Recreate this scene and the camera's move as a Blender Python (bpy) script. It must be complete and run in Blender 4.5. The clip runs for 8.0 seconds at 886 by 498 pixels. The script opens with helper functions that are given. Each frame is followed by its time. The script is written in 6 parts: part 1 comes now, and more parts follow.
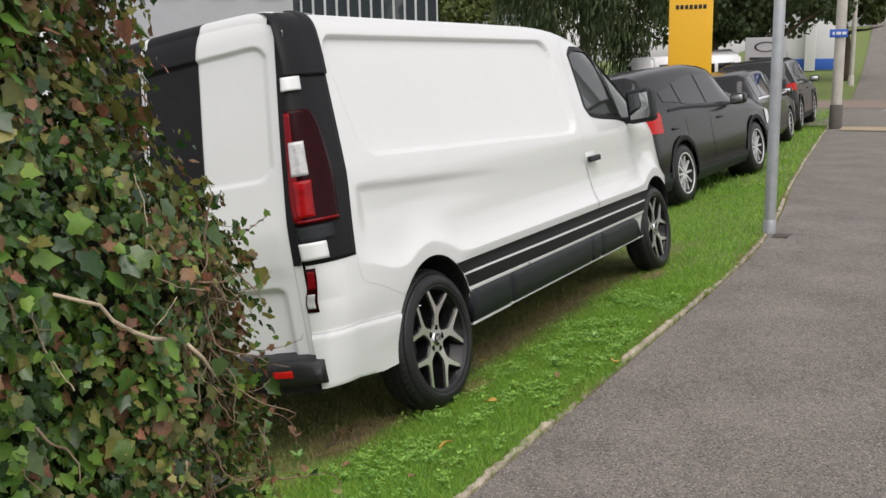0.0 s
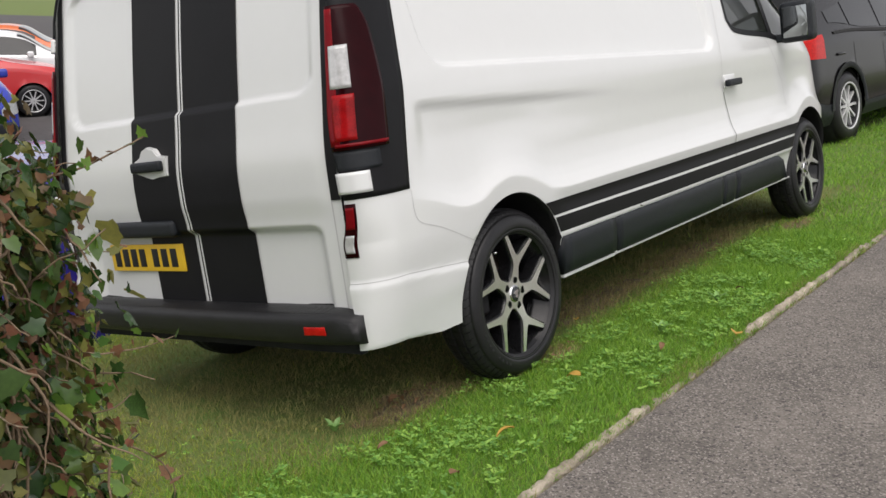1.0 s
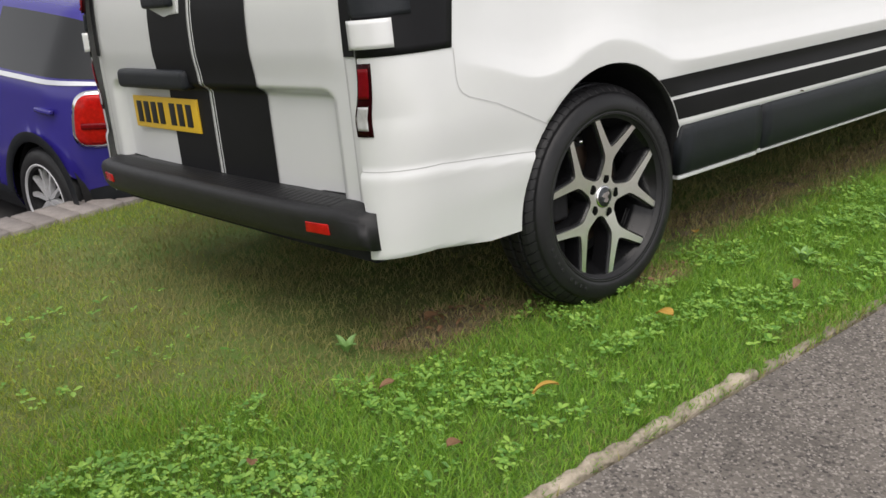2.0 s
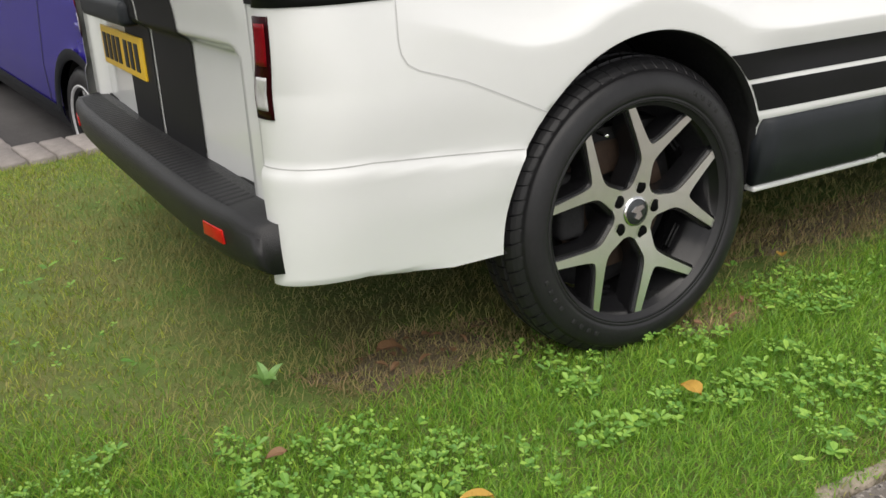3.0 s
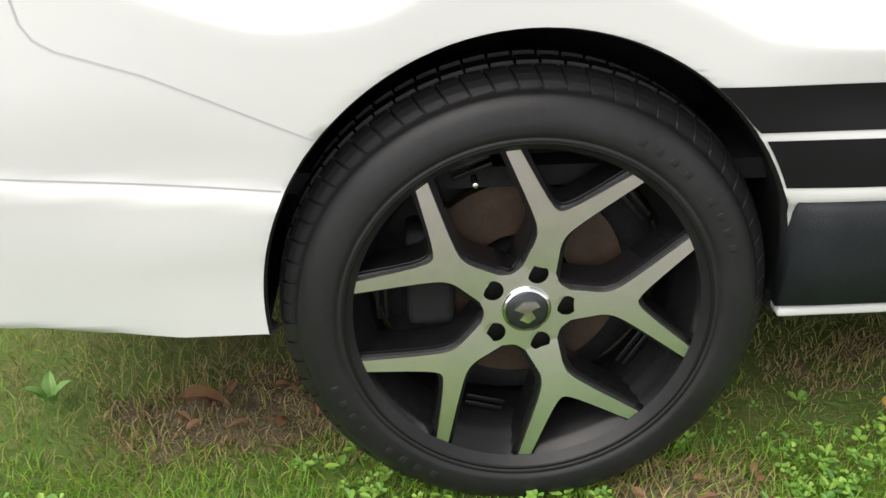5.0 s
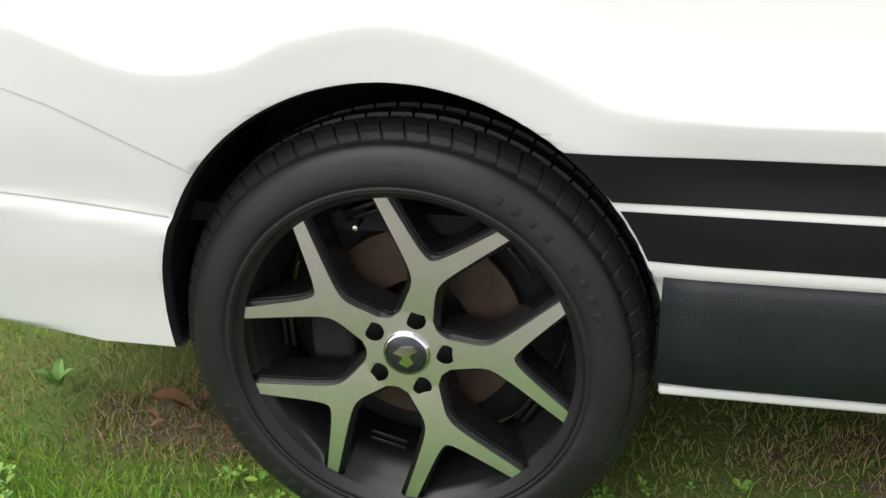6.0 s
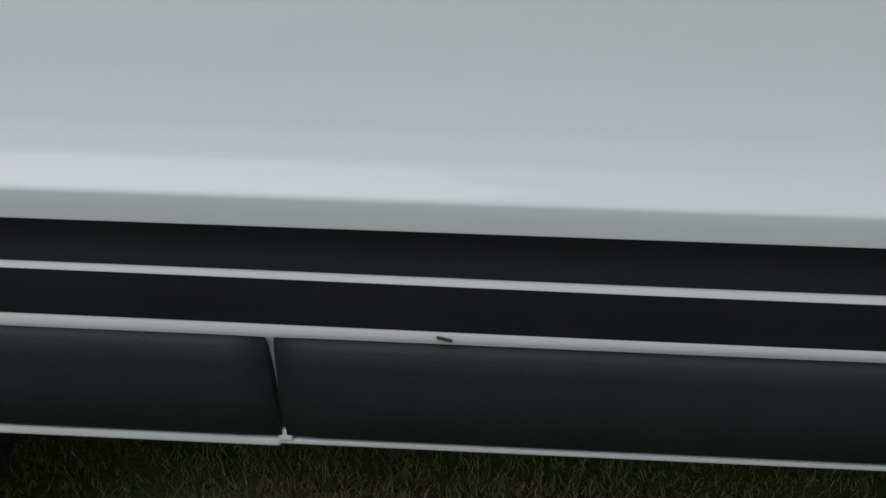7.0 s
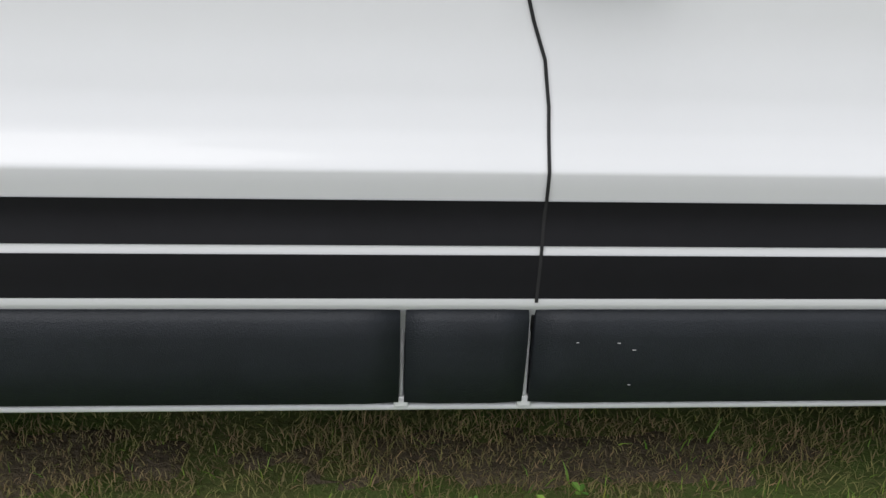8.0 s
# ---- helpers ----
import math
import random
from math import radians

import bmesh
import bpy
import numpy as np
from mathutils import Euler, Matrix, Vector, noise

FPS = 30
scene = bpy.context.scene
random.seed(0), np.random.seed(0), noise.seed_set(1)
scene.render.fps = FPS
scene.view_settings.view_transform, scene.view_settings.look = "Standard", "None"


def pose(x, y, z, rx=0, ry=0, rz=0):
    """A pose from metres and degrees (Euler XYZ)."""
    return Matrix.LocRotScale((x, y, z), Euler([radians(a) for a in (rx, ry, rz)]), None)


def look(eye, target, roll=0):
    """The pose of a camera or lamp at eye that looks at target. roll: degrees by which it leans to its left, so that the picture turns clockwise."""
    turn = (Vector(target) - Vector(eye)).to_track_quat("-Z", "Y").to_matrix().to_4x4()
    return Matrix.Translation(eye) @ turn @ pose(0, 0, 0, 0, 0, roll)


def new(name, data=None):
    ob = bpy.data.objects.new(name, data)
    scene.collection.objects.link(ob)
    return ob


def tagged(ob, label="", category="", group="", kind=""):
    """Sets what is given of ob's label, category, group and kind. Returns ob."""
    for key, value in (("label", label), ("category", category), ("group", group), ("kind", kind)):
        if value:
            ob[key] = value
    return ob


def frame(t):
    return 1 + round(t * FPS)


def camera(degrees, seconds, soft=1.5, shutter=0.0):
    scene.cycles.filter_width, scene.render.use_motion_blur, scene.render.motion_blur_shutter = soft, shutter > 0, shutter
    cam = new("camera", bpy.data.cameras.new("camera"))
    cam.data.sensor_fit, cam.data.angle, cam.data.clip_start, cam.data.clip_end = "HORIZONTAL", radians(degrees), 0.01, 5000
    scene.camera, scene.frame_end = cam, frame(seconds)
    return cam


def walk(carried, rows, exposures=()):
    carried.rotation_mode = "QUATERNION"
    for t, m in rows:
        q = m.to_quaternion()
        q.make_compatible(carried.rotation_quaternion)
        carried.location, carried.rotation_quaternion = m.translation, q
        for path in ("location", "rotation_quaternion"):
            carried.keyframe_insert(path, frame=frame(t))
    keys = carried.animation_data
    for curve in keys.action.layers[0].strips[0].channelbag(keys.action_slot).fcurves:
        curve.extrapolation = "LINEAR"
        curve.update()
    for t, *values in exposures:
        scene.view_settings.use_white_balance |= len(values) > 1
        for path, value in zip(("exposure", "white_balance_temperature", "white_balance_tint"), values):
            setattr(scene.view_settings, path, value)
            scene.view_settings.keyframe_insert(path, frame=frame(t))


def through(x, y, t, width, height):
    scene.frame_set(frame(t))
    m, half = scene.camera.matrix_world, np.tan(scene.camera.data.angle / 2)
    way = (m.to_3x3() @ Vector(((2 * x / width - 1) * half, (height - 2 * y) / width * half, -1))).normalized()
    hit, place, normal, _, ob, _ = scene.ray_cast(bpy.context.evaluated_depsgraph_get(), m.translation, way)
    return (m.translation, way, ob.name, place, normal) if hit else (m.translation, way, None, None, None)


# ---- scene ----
cam = camera(49.3, 8.0)
PATH = [
    (0, (-3.896, -3.366, 1.247), (-2.187, -2.348, 1.043), -9.8),
    (0.5, (-3.497, -3.216, 1.19), (-1.862, -2.103, 0.893), -8.1),
    (1, (-3.072, -3.145, 1.168), (-1.554, -1.881, 0.856), -8.1),
    (1.5, (-2.643, -3.028, 1.119), (-1.265, -1.643, 0.691), -6.4),
    (1.7, (-2.456, -2.949, 1.083), (-1.136, -1.528, 0.595), -6.3),
    (2.8, (-1.535, -2.61, 1.031), (-0.616, -0.954, 0.389), -3.0),
    (3, (-1.375, -2.519, 1.022), (-0.467, -0.869, 0.35), -3.2),
    (3.5, (-0.975, -2.381, 1.0), (-0.267, -0.647, 0.3), -3.7),
    (4, (-0.646, -2.229, 1.011), (-0.133, -0.469, 0.212), -2.1),
    (4.5, (-0.397, -2.086, 1.021), (-0.04, -0.329, 0.135), -1.3),
    (4.7, (-0.304, -2.092, 1.013), (-0.054, -0.308, 0.144), -1.2),
    (5.8, (0.201, -2.068, 1.014), (-0.122, -0.303, 0.13), -1.5),
    (6, (0.313, -2.082, 1.033), (-0.084, -0.292, 0.234), -1.4),
    (6.2, (0.453, -2.105, 1.059), (0.056, -0.3, 0.294), -1.1),
    (6.5, (0.7, -2.178, 1.064), (0.386, -0.3, 0.451), 0.6),
    (6.7, (0.837, -2.182, 1.073), (0.629, -0.282, 0.484), 1.0),
    (7, (1.098, -2.221, 1.004), (1.001, -0.298, 0.462), 1.3),
    (7.2, (1.26, -2.239, 1.05), (1.231, -0.331, 0.451), 1.4),
    (7.3, (1.359, -2.238, 1.065), (1.332, -0.339, 0.438), 1.3),
    (7.5, (1.661, -2.234, 1.074), (1.513, -0.36, 0.391), -0.3),
    (7.7, (1.816, -2.205, 1.103), (1.757, -0.351, 0.354), 0.4),
    (8, (1.988, -2.192, 1.077), (2.142, -0.332, 0.357), 2.0),
]
TILT = -10.0
# the verge falls away from the footpath: the van's own level frame, turned about the kerb line
VAN = Matrix.Translation((0, -1.52, 0)) @ Matrix.Rotation(radians(TILT), 4, "X") @ Matrix.Translation((0, 1.52, 0))
walk(cam, [(t, VAN @ look(eye, target, roll)) for t, eye, target, roll in PATH],
     exposures=[(0.0, 0.46, 6700, 13), (1.7, 0.50, 6700, 13), (2.8, 0.66, 6850, 11), (4.0, 0.78, 6800, 11), (4.7, 0.92, 6800, 11), (5.8, 0.90, 6900, 9), (6.2, 0.66, 6400, 9), (6.5, 0.38, 6150, 9), (7.0, -0.36, 6100, 9), (7.4, -0.02, 6150, 10), (8.0, 0.34, 6350, 12)])

# ---- light ----
world = bpy.data.worlds.new("world")
scene.world = world
world.use_nodes = True
wn = world.node_tree
sky = wn.nodes.new("ShaderNodeTexSky")
sky.sky_type, sky.sun_disc = "NISHITA", False
sky.sun_elevation, sky.sun_rotation = radians(62), radians(220)
sky.air_density, sky.dust_density, sky.ozone_density = 1.0, 1.5, 1.0
grey = wn.nodes.new("ShaderNodeHueSaturation")
grey.inputs["Saturation"].default_value = 0.18
wn.links.new(sky.outputs["Color"], grey.inputs["Color"])
wn.links.new(grey.outputs["Color"], wn.nodes["Background"].inputs["Color"])
wn.nodes["Background"].inputs["Strength"].default_value = 0.15
sun = new("sun", bpy.data.lights.new("sun", "SUN"))
sun.data.energy, sun.data.angle, sun.data.color = 1.3, radians(60), (1.0, 0.97, 0.93)
sun.matrix_world = look((-6, -7, 18), (0, 0, 0))


# ---- materials ----
def material(name, color, rough=0.5, metal=0.0, vary=0.15, scale=8.0, bump=0.0, bump_scale=60.0, coat=0.0, tint=None, random_piece=0.0, island=0.0, spec=0.5):
    """A principled surface with variation at two scales and a fine relief."""
    m = bpy.data.materials.new(name)
    m.use_nodes = True
    nt, b = m.node_tree, m.node_tree.nodes["Principled BSDF"]
    b.inputs["Roughness"].default_value, b.inputs["Metallic"].default_value = rough, metal
    b.inputs["Coat Weight"].default_value, b.inputs["Coat Roughness"].default_value = coat, 0.03
    b.inputs["Specular IOR Level"].default_value = spec
    c = Vector(color)
    c2 = Vector(tint) if tint else c * (1 - vary)
    co = nt.nodes.new("ShaderNodeTexCoord")
    n1, n2 = nt.nodes.new("ShaderNodeTexNoise"), nt.nodes.new("ShaderNodeTexNoise")
    n1.inputs["Scale"].default_value, n2.inputs["Scale"].default_value = scale, scale * 9
    n1.inputs["Detail"].default_value = n2.inputs["Detail"].default_value = 4
    for n in (n1, n2):
        nt.links.new(co.outputs["Object"], n.inputs["Vector"])
    add = nt.nodes.new("ShaderNodeMath")
    add.operation = "MULTIPLY_ADD"
    nt.links.new(n1.outputs["Fac"], add.inputs[0])
    add.inputs[1].default_value = 0.65
    half = nt.nodes.new("ShaderNodeMath")
    half.operation = "MULTIPLY"
    half.inputs[1].default_value = 0.35
    nt.links.new(n2.outputs["Fac"], half.inputs[0])
    nt.links.new(half.outputs[0], add.inputs[2])
    ramp = nt.nodes.new("ShaderNodeValToRGB")
    ramp.color_ramp.elements[0].position, ramp.color_ramp.elements[1].position = 0.32, 0.68
    ramp.color_ramp.elements[0].color, ramp.color_ramp.elements[1].color = (*c2, 1), (*c, 1)
    nt.links.new(add.outputs[0], ramp.inputs["Fac"])
    out = ramp.outputs["Color"]
    if random_piece or island:
        src = nt.nodes.new("ShaderNodeObjectInfo" if random_piece else "ShaderNodeNewGeometry")
        hsv = nt.nodes.new("ShaderNodeHueSaturation")
        rng = nt.nodes.new("ShaderNodeMapRange")
        k = random_piece or island
        rng.inputs["To Min"].default_value, rng.inputs["To Max"].default_value = 1 - k, 1 + k
        nt.links.new(src.outputs["Random" if random_piece else "Random Per Island"], rng.inputs["Value"])
        nt.links.new(rng.outputs["Result"], hsv.inputs["Value"])
        if island:
            turn = nt.nodes.new("ShaderNodeMapRange")
            turn.inputs["To Min"].default_value, turn.inputs["To Max"].default_value = 0.5 + island * 0.06, 0.5 - island * 0.07
            nt.links.new(src.outputs["Random Per Island"], turn.inputs["Value"])
            nt.links.new(turn.outputs["Result"], hsv.inputs["Hue"])
        nt.links.new(out, hsv.inputs["Color"])
        out = hsv.outputs["Color"]
    nt.links.new(out, b.inputs["Base Color"])
    if bump:
        nb, bn = nt.nodes.new("ShaderNodeTexNoise"), nt.nodes.new("ShaderNodeBump")
        nb.inputs["Scale"].default_value, nb.inputs["Detail"].default_value = bump_scale, 6
        nt.links.new(co.outputs["Object"], nb.inputs["Vector"])
        bn.inputs["Strength"].default_value, bn.inputs["Distance"].default_value = bump, 0.01
        nt.links.new(nb.outputs["Fac"], bn.inputs["Height"])
        nt.links.new(bn.outputs["Normal"], b.inputs["Normal"])
    return m


def glassy(name, color, rough=0.02, alpha_mix=0.5):
    """Tinted glass: a mix of clear and glossy, cheap to draw."""
    m = bpy.data.materials.new(name)
    m.use_nodes = True
    nt = m.node_tree
    b = nt.nodes["Principled BSDF"]
    b.inputs["Base Color"].default_value = (*color, 1)
    b.inputs["Roughness"].default_value = rough
    b.inputs["Transmission Weight"].default_value = alpha_mix
    b.inputs["IOR"].default_value = 1.45
    return m


def leafy(name, color, tint, rough=0.4, island=0.3, through=0.35):
    """A leaf surface that lets some light through."""
    m = material(name, color, rough, tint=tint, scale=14, island=island)
    nt = m.node_tree
    b, out = nt.nodes["Principled BSDF"], nt.nodes["Material Output"]
    tr, mix = nt.nodes.new("ShaderNodeBsdfTranslucent"), nt.nodes.new("ShaderNodeMixShader")
    src = b.inputs["Base Color"].links[0].from_socket
    nt.links.new(src, tr.inputs["Color"])
    mix.inputs["Fac"].default_value = through
    nt.links.new(b.outputs["BSDF"], mix.inputs[1])
    nt.links.new(tr.outputs["BSDF"], mix.inputs[2])
    nt.links.new(mix.outputs["Shader"], out.inputs["Surface"])
    return m


WHITE = material("white_paint", (0.675, 0.685, 0.68), 0.28, vary=0.025, scale=2.5, coat=0.6)
VINYL = material("matt_black_vinyl", (0.009, 0.009, 0.0105), 0.5, vary=0.3, scale=5, spec=0.20)
PLASTIC = material("black_plastic", (0.015, 0.018, 0.022), 0.45, vary=0.3, scale=14, bump=0.25, bump_scale=500, spec=0.3)
SEAM_GREY = material("panel_gap", (0.54, 0.54, 0.54), 0.8, vary=0.2)
BUMPER = material("weathered_plastic", (0.014, 0.014, 0.015), 0.45, vary=0.45, scale=10, bump=0.25, bump_scale=400, spec=0.42)
DARK = material("dark_gap", (0.01, 0.01, 0.01), 0.8, vary=0.2)
LINER = material("arch_liner", (0.032, 0.032, 0.033), 0.9, vary=0.4, scale=12, bump=0.3, bump_scale=80, spec=0.15)
RUBBER = material("tyre_rubber", (0.019, 0.019, 0.0205), 0.42, vary=0.45, scale=9, bump=0.06, bump_scale=160, spec=0.30)
GLOSS_BLACK = material("gloss_black_rim", (0.010, 0.010, 0.011), 0.20, vary=0.3, spec=0.28)
MACHINED = material("machined_alloy", (0.95, 0.95, 0.94), 0.28, metal=1.0, vary=0.08, scale=30, bump=0.03, bump_scale=400)
CHROME = material("chrome", (0.8, 0.8, 0.8), 0.08, metal=1.0, vary=0.05)
RUST = material("rusty_disc", (0.085, 0.055, 0.038), 0.6, metal=0.4, vary=0.5, scale=25)
RED_LENS = material("red_lens", (0.20, 0.004, 0.008), 0.15, vary=0.35, scale=30, spec=0.15)
DEEP_RED = material("deep_red_lens", (0.022, 0.0015, 0.003), 0.12, vary=0.3, scale=20, spec=0.10)
BRIGHT_RED = material("bright_red_lens", (0.60, 0.014, 0.010), 0.15, vary=0.45, scale=45, spec=0.2)
CLEAR_LENS = material("clear_lens", (0.55, 0.55, 0.55), 0.1, vary=0.35, scale=50, coat=1.0)
PLATE = material("yellow_plate", (0.80, 0.50, 0.03), 0.35, vary=0.08)
BLACK_INK = material("black_ink", (0.01, 0.01, 0.01), 0.5)
GLASS = glassy("car_glass", (0.40, 0.44, 0.43), 0.01, 0.96)
INTERIOR = material("grey_interior", (0.06, 0.06, 0.065), 0.8, vary=0.3)
ASPHALT = material("asphalt", (0.205, 0.182, 0.160), 0.9, vary=0.52, scale=1.7, bump=1.0, bump_scale=110)
def chips(m, pale, scale):
    """Pale stone chips set in a dark surface."""
    nt = m.node_tree
    b = nt.nodes["Principled BSDF"]
    src = b.inputs["Base Color"].links[0].from_socket
    co, vor, ramp, mix = nt.nodes.new("ShaderNodeTexCoord"), nt.nodes.new("ShaderNodeTexVoronoi"), nt.nodes.new("ShaderNodeValToRGB"), nt.nodes.new("ShaderNodeMixRGB")
    vor.inputs["Scale"].default_value = scale
    nt.links.new(co.outputs["Object"], vor.inputs["Vector"])
    ramp.color_ramp.elements[0].position, ramp.color_ramp.elements[1].position = 0.70, 1.05 - 0.05
    ramp.color_ramp.elements[0].color, ramp.color_ramp.elements[1].color = (0, 0, 0, 1), (1, 1, 1, 1)
    sep = nt.nodes.new("ShaderNodeSeparateColor")
    nt.links.new(vor.outputs["Color"], sep.inputs["Color"])
    nt.links.new(sep.outputs["Red"], ramp.inputs["Fac"])
    nt.links.new(ramp.outputs["Color"], mix.inputs["Fac"])
    nt.links.new(src, mix.inputs["Color1"])
    mix.inputs["Color2"].default_value = (*pale, 1)
    nt.links.new(mix.outputs["Color"], b.inputs["Base Color"])


chips(ASPHALT, (0.05, 0.045, 0.042), 130)
chips(ASPHALT, (0.32, 0.29, 0.26), 170)
TARMAC = material("lot_tarmac", (0.09, 0.085, 0.085), 0.85, vary=0.3, scale=3.0, bump=0.6, bump_scale=130)
CONCRETE = material("old_concrete", (0.44, 0.38, 0.30), 0.95, tint=(0.15, 0.13, 0.09), scale=9, bump=1.0, bump_scale=70, random_piece=0.2)
SOIL = material("verge_soil", (0.10, 0.19, 0.03), 0.95, scale=3.5, tint=(0.15, 0.15, 0.05), bump=0.8, bump_scale=60)


# ---- building helpers ----
def mesh_of(name, verts, faces, smooth=True):
    me = bpy.data.meshes.new(name)
    me.from_pydata([tuple(v) for v in verts], [], [tuple(f) for f in faces])
    me.update()
    if smooth:
        me.polygons.foreach_set("use_smooth", [True] * len(me.polygons))
    return me


def part(name, data, mat, parent=None, label="", m=None):
    """Links a bmesh or mesh as one object under a thing or a part."""
    if isinstance(data, bmesh.types.BMesh):
        me = bpy.data.meshes.new(name)
        data.to_mesh(me)
        data.free()
        data = me
    for k in (mat if isinstance(mat, (list, tuple)) else [mat]):
        if k.name not in data.materials:
            data.materials.append(k)
    ob = new(name, data)
    ob.parent = parent
    if m is not None:
        ob.matrix_basis = m
    return tagged(ob, label=label)


def thing(name, m, label, category, group="", kind=""):
    ob = new(name)
    ob.empty_display_size = 0.1
    ob.matrix_basis = m
    return tagged(ob, label=label, category=category, group=group, kind=kind)


def box_bm(sx, sy, sz, at=(0, 0, 0), bevel=0.0, seg=2, turn=None):
    bm = bmesh.new()
    bmesh.ops.create_cube(bm, size=1.0, matrix=Matrix.Diagonal((sx, sy, sz, 1)))
    if bevel:
        bmesh.ops.bevel(bm, geom=bm.edges[:], offset=bevel, segments=seg, profile=0.6, affect="EDGES")
        for f in bm.faces:
            f.smooth = True
    bmesh.ops.transform(bm, matrix=Matrix.Translation(at) @ (turn or Matrix()), verts=bm.verts[:])
    return bm


def merge(bm, other, m=None):
    """Adds the geometry of another bmesh."""
    me = bpy.data.meshes.new("join")
    other.to_mesh(me)
    other.free()
    if m is not None:
        me.transform(m)
    bm.from_mesh(me)
    bpy.data.meshes.remove(me)
    return bm


def lathe(profile, seg=64, close=False):
    """Verts and faces of a profile of (radius, along) turned about the y axis."""
    n = len(profile)
    vs = [(r * math.cos(2 * math.pi * k / seg), a, r * math.sin(2 * math.pi * k / seg)) for k in range(seg) for r, a in profile]
    fs = []
    for k in range(seg):
        k2 = (k + 1) % seg
        for i in range(n if close else n - 1):
            j = (i + 1) % n
            fs.append((k * n + i, k * n + j, k2 * n + j, k2 * n + i))
    return vs, fs


def prism(outline, y0, y1, bevel=0.0):
    """A bmesh of a closed outline of (x, z) with depth from y0 (front) to y1."""
    bm = bmesh.new()
    front = [bm.verts.new((x, y0, z)) for x, z in outline]
    back = [bm.verts.new((x, y1, z)) for x, z in outline]
    n = len(outline)
    f = bm.faces.new(front)
    g = bm.faces.new(back[::-1])
    for i in range(n):
        j = (i + 1) % n
        bm.faces.new((front[j], front[i], back[i], back[j]))
    bmesh.ops.recalc_face_normals(bm, faces=bm.faces[:])
    if bevel:
        bmesh.ops.bevel(bm, geom=list({e for e in f.edges}), offset=bevel, segments=2, affect="EDGES")
    return bm


def spline(xs, ys):
    """A smooth curve through the points, without overshoot."""
    xs, ys = np.array(xs, float), np.array(ys, float)
    d = np.diff(ys) / np.diff(xs)
    m = np.r_[d[0], np.where(d[:-1] * d[1:] > 0, 2 * d[:-1] * d[1:] / (d[:-1] + d[1:] + 1e-12), 0), d[-1]]

    X, Y, M, last = xs.tolist(), ys.tolist(), m.tolist(), len(xs) - 2

    def f(x):
        x = min(max(x, X[0]), X[-1])
        i = 0
        while i < last and x >= X[i + 1]:
            i += 1
        h = X[i + 1] - X[i]
        t = (x - X[i]) / h
        u = 1 - t
        return Y[i] * (1 + 2 * t) * u * u + h * M[i] * t * u * u + Y[i + 1] * t * t * (3 - 2 * t) - h * M[i + 1] * t * t * u
    return f


def sstep(a, b, x):
    t = min(max((x - a) / (b - a), 0.0), 1.0)
    return t * t * (3 - 2 * t)


def rrect(x, z, x0, x1, z0, z1, r):
    """Signed distance to a rounded rectangle, negative inside."""
    cx, cz, hx, hz = (x0 + x1) / 2, (z0 + z1) / 2, (x1 - x0) / 2 - r, (z1 - z0) / 2 - r
    dx, dz = abs(x - cx) - hx, abs(z - cz) - hz
    return math.hypot(max(dx, 0), max(dz, 0)) + min(max(dx, dz), 0) - r


# ---- ground ----
kerb_y = spline([-30, 2.0, 3.6, 5.0, 8.8, 18.4, 40, 140], [-1.52, -1.52, -1.505, -1.42, -0.98, -0.03, 1.9, 11.0])
fall = spline([-40, 3.5, 8.5, 20, 60], [0.1763, 0.1763, 0.145, 0.08, 0.0])
rise = spline([36, 46, 110, 140], [0.0, 0.40, 5.7, 6.6])
LOT = -1.0


def verge_edge(x):
    """How far from the kerb the grass goes before the block edging."""
    return kerb_y(x) + min(3.70 + 0.17 * x, 6.0)


def ground_z(x, y):
    """The height of the ground: level footpath, a verge that falls away from it, a level car lot below."""
    d = y - kerb_y(x)
    if x > 36:
        # the street climbs a hill beyond the junction
        return rise(x) * (1 - sstep(12, 22, y)) + LOT * 0.3 * sstep(8, 14, y) - 0.11 * sstep(-3.42, -3.50, d)
    if d <= 0:
        # the street lies a kerb below the path
        return -0.11 * sstep(-3.42, -3.50, d)
    if y > verge_edge(x) + 0.27:
        # the lot lies a step below the block edging
        return LOT * (1 - sstep(8, 24, x) * 0.7) - 0.16 * sstep(2.6, 5.0, y) * sstep(9.0, 6.0, y) * sstep(4.0, 2.0, x)
    # the turf stands a little above the path
    return max(-d * fall(x), LOT + 0.32) + 0.028 * sstep(0.0, 0.25, d)


def strip(name, mat, x_range, edges, lift, label, category, kind="structure", rows=12, thick=0.0):
    """A sheet between two lines along the street."""
    xs = np.arange(*x_range)
    vs, fs = [], []
    for x in xs:
        a, b = edges(x)
        for k in range(rows + 1):
            y = a + (b - a) * k / rows
            vs.append((x, y, ground_z(x, y) + lift))
    n = rows + 1
    for i in range(len(xs) - 1):
        for k in range(rows):
            fs.append((i * n + k, (i + 1) * n + k, (i + 1) * n + k + 1, i * n + k + 1))
    ob = part(name, mesh_of(name, vs, fs), mat)
    return tagged(ob, label, category, kind=kind)


